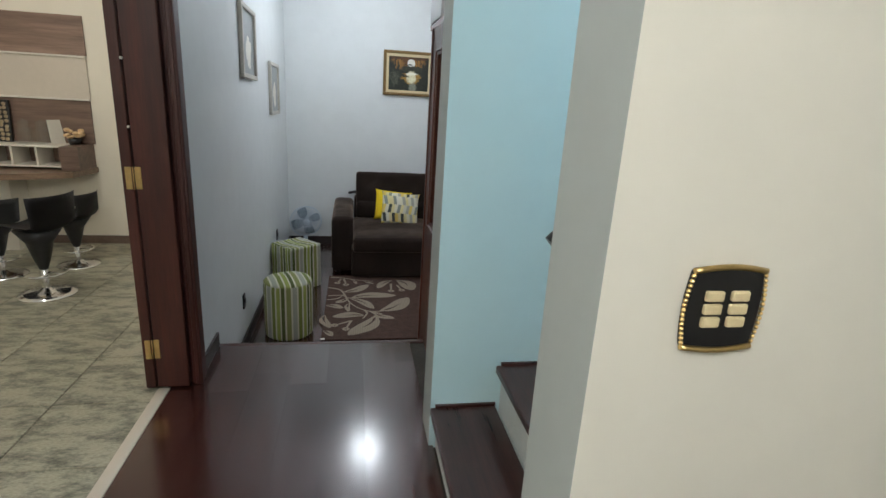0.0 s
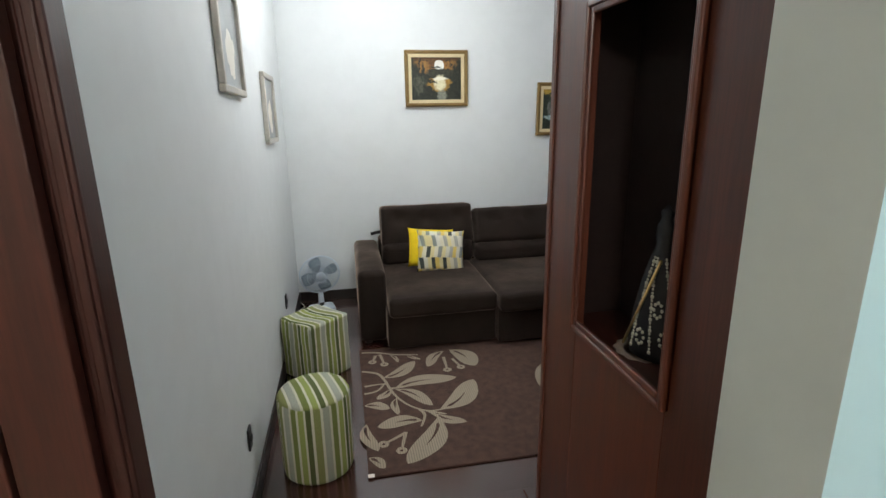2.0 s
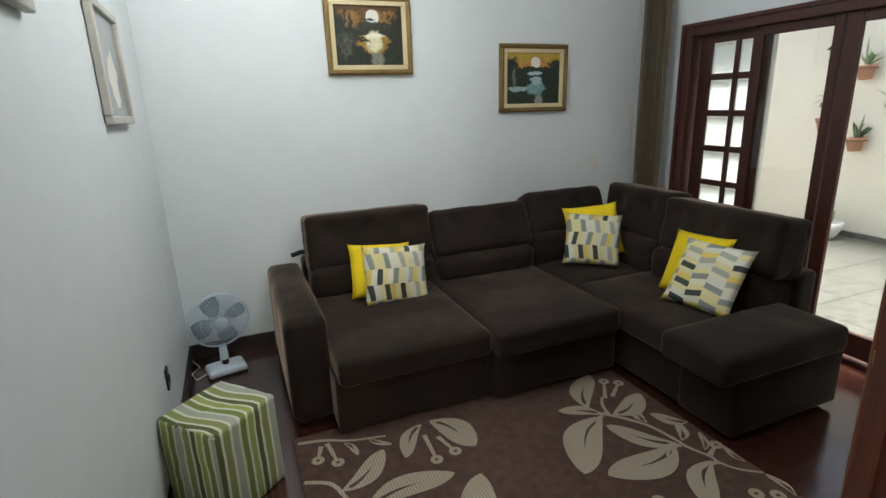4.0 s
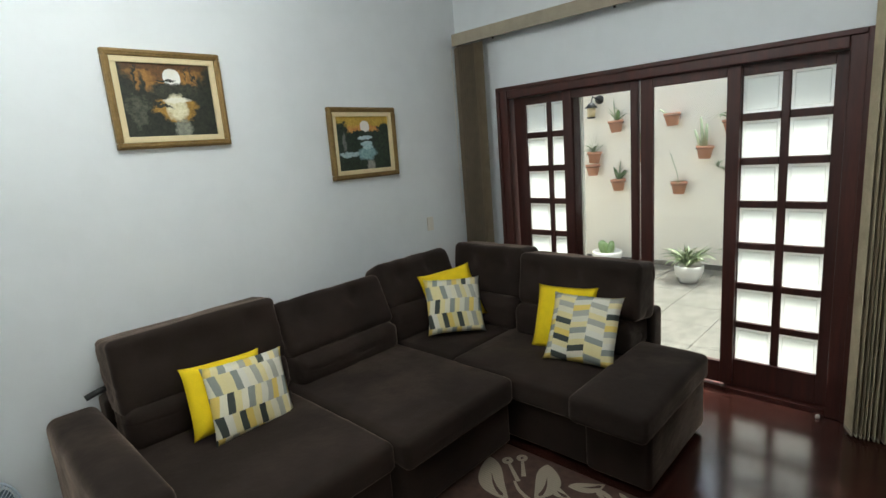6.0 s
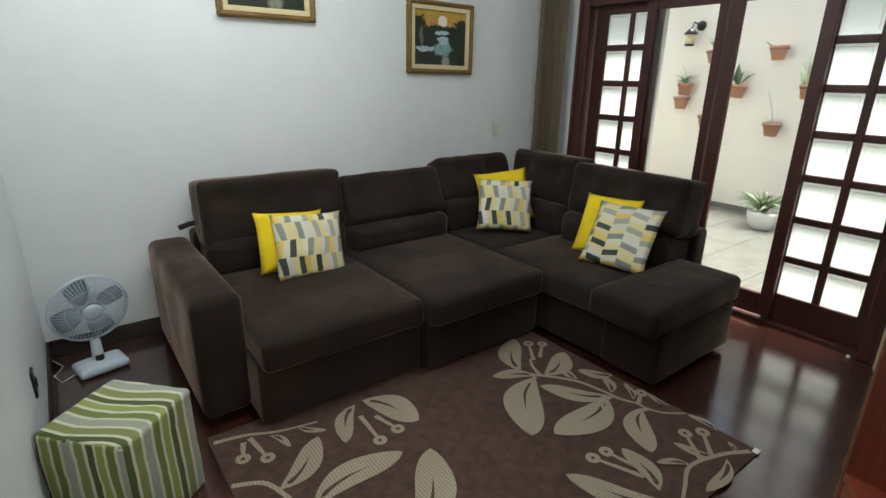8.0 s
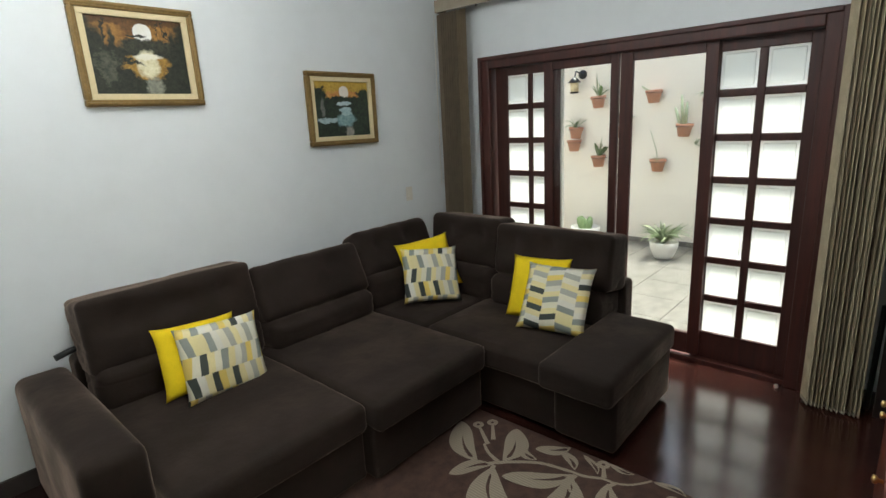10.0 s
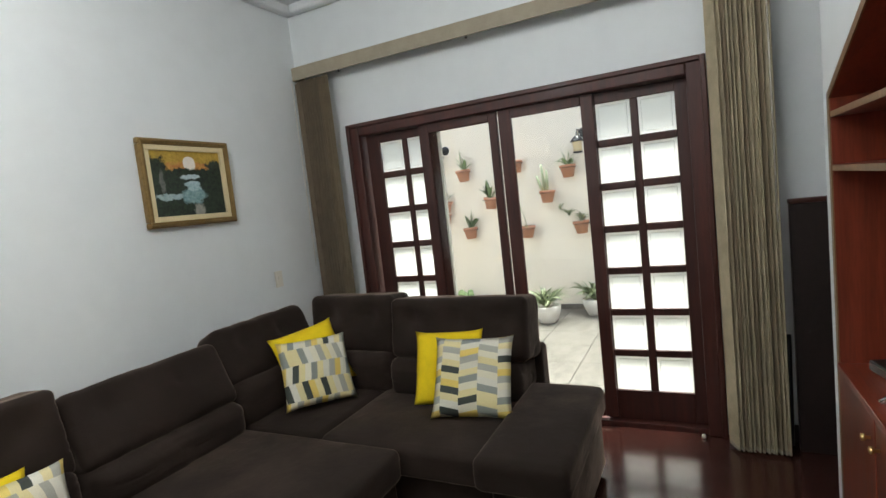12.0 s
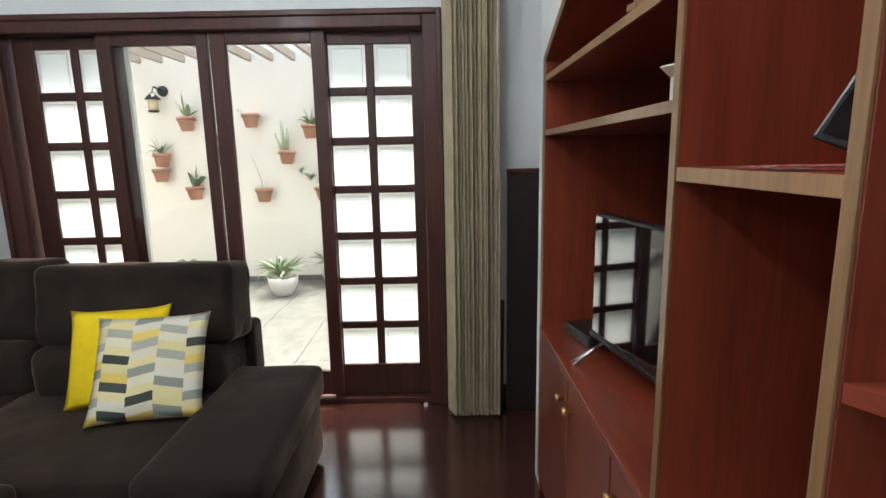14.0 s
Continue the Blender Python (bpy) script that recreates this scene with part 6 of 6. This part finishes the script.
def wall_pot(y, z, sort, seed, tilt=0):
    """A terracotta pot hung on the patio wall; y and z give the middle of the pot."""
    p = thing("hanging_pot", pose(6.49, y, z - 0.075), "terracotta pot on the patio wall, " + {"arch": "with an arching strappy plant", "stalk": "with a tall thin orchid stem", "broad": "with a few upright leaves", "fern": "with a pale bushy fern", "empty": "holding a dry stub", "tall": "with an upright cactus", "bare": "with bare soil"}[sort], "plant pot", "", "hanging pots")
    o = new("pot", POT)
    o.parent = p
    o.matrix_local = pose(0, 0, 0, tilt, 0, 0)
    hb = bmesh.new()
    tube(hb, [(0.10 * math.cos(2 * math.pi * k / 20), 0.10 * math.sin(2 * math.pi * k / 20), 0.118) for k in range(21)], 0.004, 5)
    tube(hb, [(0.10, 0, 0.118), (0.11, 0, 0.16)], 0.004, 5)
    part("hanger", hb, M_BLACK, p)
    top = (0, 0, 0.125)
    if sort == "arch":
        leaves(p, ARCH, 9, 0.34, top, 48, seed)
        leaves(p, LONG, 6, 0.34, top, 50, seed + 1)
    elif sort == "stalk":
        sb = bmesh.new()
        tube(sb, [(0, 0, 0.12), (0.0, 0.02, 0.25), (-0.01, 0.06, 0.38), (-0.01, 0.10, 0.50)], 0.005, 5)
        part("stalk", sb, M_LEAF_PALE, p)
        leaves(p, ARCH, 7, 0.18, top, 20, seed)
    elif sort == "broad":
        leaves(p, BROAD, 5, 0.24, top, 60, seed)
        leaves(p, LONG, 4, 0.30, top, 60, seed + 1)
    elif sort == "fern":
        leaves(p, FERN, 16, 0.24, top, 50, seed)
        leaves(p, FERN, 14, 0.20, (0, 0.14, 0.22), 50, seed + 1)
        leaves(p, FERN, 8, 0.16, (0, 0.24, 0.30), 50, seed + 2)
    elif sort == "tall":
        for dx, dy, hh in ((0, 0.03, 0.36), (0.02, -0.01, 0.28), (-0.02, 0.07, 0.22)):
            part("cactus_stem", tube(bmesh.new(), [(dx, dy * 0.4, 0.11), (dx, dy, 0.12 + hh * 0.5), (dx, dy * 1.5, 0.12 + hh)], 0.02, 7, [1, 1, 0.6]), M_LEAF_PALE, p)
        leaves(p, LONG, 4, 0.16, top, 30, seed)
    elif sort == "empty":
        sb = bmesh.new()
        tube(sb, [(0, 0.02, 0.12), (0, 0.09, 0.16), (0, 0.15, 0.20)], 0.012, 6)
        part("stub", sb, M_LEAF_PALE, p)
    return p


for k, (y, z, sort) in enumerate(((8.82, 1.44, "arch"), (8.495, 1.83, "broad"), (8.16, 1.435, "broad"), (8.477, 1.065, "broad"), (7.78, 1.855, "empty"), (7.70, 1.025, "stalk"),
                                  (7.412, 1.445, "tall"), (7.125, 1.725, "arch"), (7.02, 1.035, "fern"), (8.84, 1.27, "bare"))):
    wall_pot(y, z, sort, 20 + k, random.Random(k).uniform(-6, 6))


def lantern(y, z):
    l = thing("wall_lantern", pose(6.6, y, z), "dark metal wall lantern with amber glass", "lantern", "", "wall lanterns")
    part("rose", placed(lathe([(0, 0), (0.06, 0), (0.055, 0.02), (0, 0.03)], 16), pose(0, -0.05, 0.10, 0, -90, 0)), M_BLACK, l)
    bk = bmesh.new()
    tube(bk, [(-0.02, -0.05, 0.10), (-0.10, 0, 0.14), (-0.14, 0.0, 0.06)], 0.010, 8)
    part("bracket", bk, M_BLACK, l)
    part("cap", placed(lathe([(0, 0.07), (0.03, 0.06), (0.085, 0.0), (0.08, -0.006), (0, -0.006)], 16), pose(-0.14, 0, 0.0)), M_BLACK, l)
    part("glass", placed(lathe([(0, -0.006), (0.055, -0.006), (0.05, -0.12), (0, -0.12)], 12), pose(-0.14, 0, 0.0)), M_LINER, l)
    part("foot", placed(lathe([(0, -0.12), (0.06, -0.12), (0.05, -0.14), (0, -0.145)], 12), pose(-0.14, 0, 0.0)), M_BLACK, l)


lantern(8.83, 2.10)
lantern(6.985, 2.06)


def ground_pot(x, y, sort, seed, r=0.17):
    p = thing("planter", pose(x, y, 0), "white stone planter " + ("with a spreading pale green plant" if sort == "bush" else "with a small cactus") + " on the paving", "planter", "", "white planters")
    part("bowl", lathe([(0, 0), (r * 0.6, 0), (r * 0.7, 0.03), (r * 0.95, 0.12), (r, 0.19), (r * 0.92, 0.20), (r * 0.86, 0.17), (0, 0.17)], 24), M_WHITEPOT, p)
    if sort == "bush":
        leaves(p, FERN, 34, 0.42, (0, 0, 0.17), 34, seed)
        leaves(p, LONG, 22, 0.36, (0, 0, 0.17), 30, seed + 1)
        leaves(p, FERN, 18, 0.26, (0.03, 0.03, 0.24), 45, seed + 2)
    else:
        for k in range(6):
            cb = placed(lathe([(0, 0), (0.035, 0.02), (0.045, 0.08), (0.035, 0.15), (0, 0.175)], 10), pose(0.07 * math.cos(k), 0.08 * math.sin(1.7 * k), 0.16, 14 * math.cos(k * 2), 14 * math.sin(k * 2), 0))
            part("cactus_stem", cb, M_LEAF, p)
    return p


ground_pot(5.95, 7.39, "bush", 3, 0.16)
ground_pot(6.30, 8.56, "cactus", 5, 0.2)
ground_pot(6.30, 6.90, "bush", 9, 0.15)

# ---- floor boards, tiles and slabs, last ----
def boards(parent, x0, x1, y0, y1, z, width, length, mat, seed):
    rnd = random.Random(seed)
    cache = {}
    x = x0
    while x < x1 - 0.01:
        w = min(width, x1 - x)
        y = y0 - rnd.uniform(0, length * 0.8)
        while y < y1 - 0.01:
            a, b = max(y, y0), min(y + length, y1)
            if b - a > 0.02:
                key = (round(w, 3), round(b - a, 4))
                if key not in cache:
                    l = key[1]
                    cache[key] = mesh_of(boxed(0.0003, w - 0.0003, 0.0003, l - 0.0003, -0.012, 0.0), mat)
                ob = new("board", cache[key])
                ob.parent = parent
                ob.location = (x, a, z)
                ob.rotation_euler = (rnd.uniform(-0.0003, 0.0003), rnd.uniform(-0.003, 0.003), 0)
            y += length
        x += w


boards(floor, -0.43, 3.42, 5.20, 8.50, 0.0, 0.192, 1.28, M_FLOOR, 1)
boards(floor_hall, -0.545, 0.71, 1.2, 4.925, HALL, 0.192, 1.28, M_FLOOR, 2)


def slabs(parent, x0, x1, y0, y1, z, size, mat, thick=0.012):
    me = mesh_of(boxed(0.002, size - 0.002, 0.002, size - 0.002, -thick, 0, 0.002, 1), mat)
    nx, ny = int((x1 - x0) / size + 0.01), int((y1 - y0) / size + 0.01)
    for i in range(nx):
        for j in range(ny):
            ob = new("tile", me)
            ob.parent = parent
            ob.location = (x0 + i * size, y0 + j * size, z)


slabs(floor_kitchen, -3.785, -0.565, 2.52, 7.12, HALL, 0.46, M_GRANITE)
slabs(pavement, 3.575, 6.575, 4.25, 10.55, 0.0, 0.5, M_PATIO, 0.035)
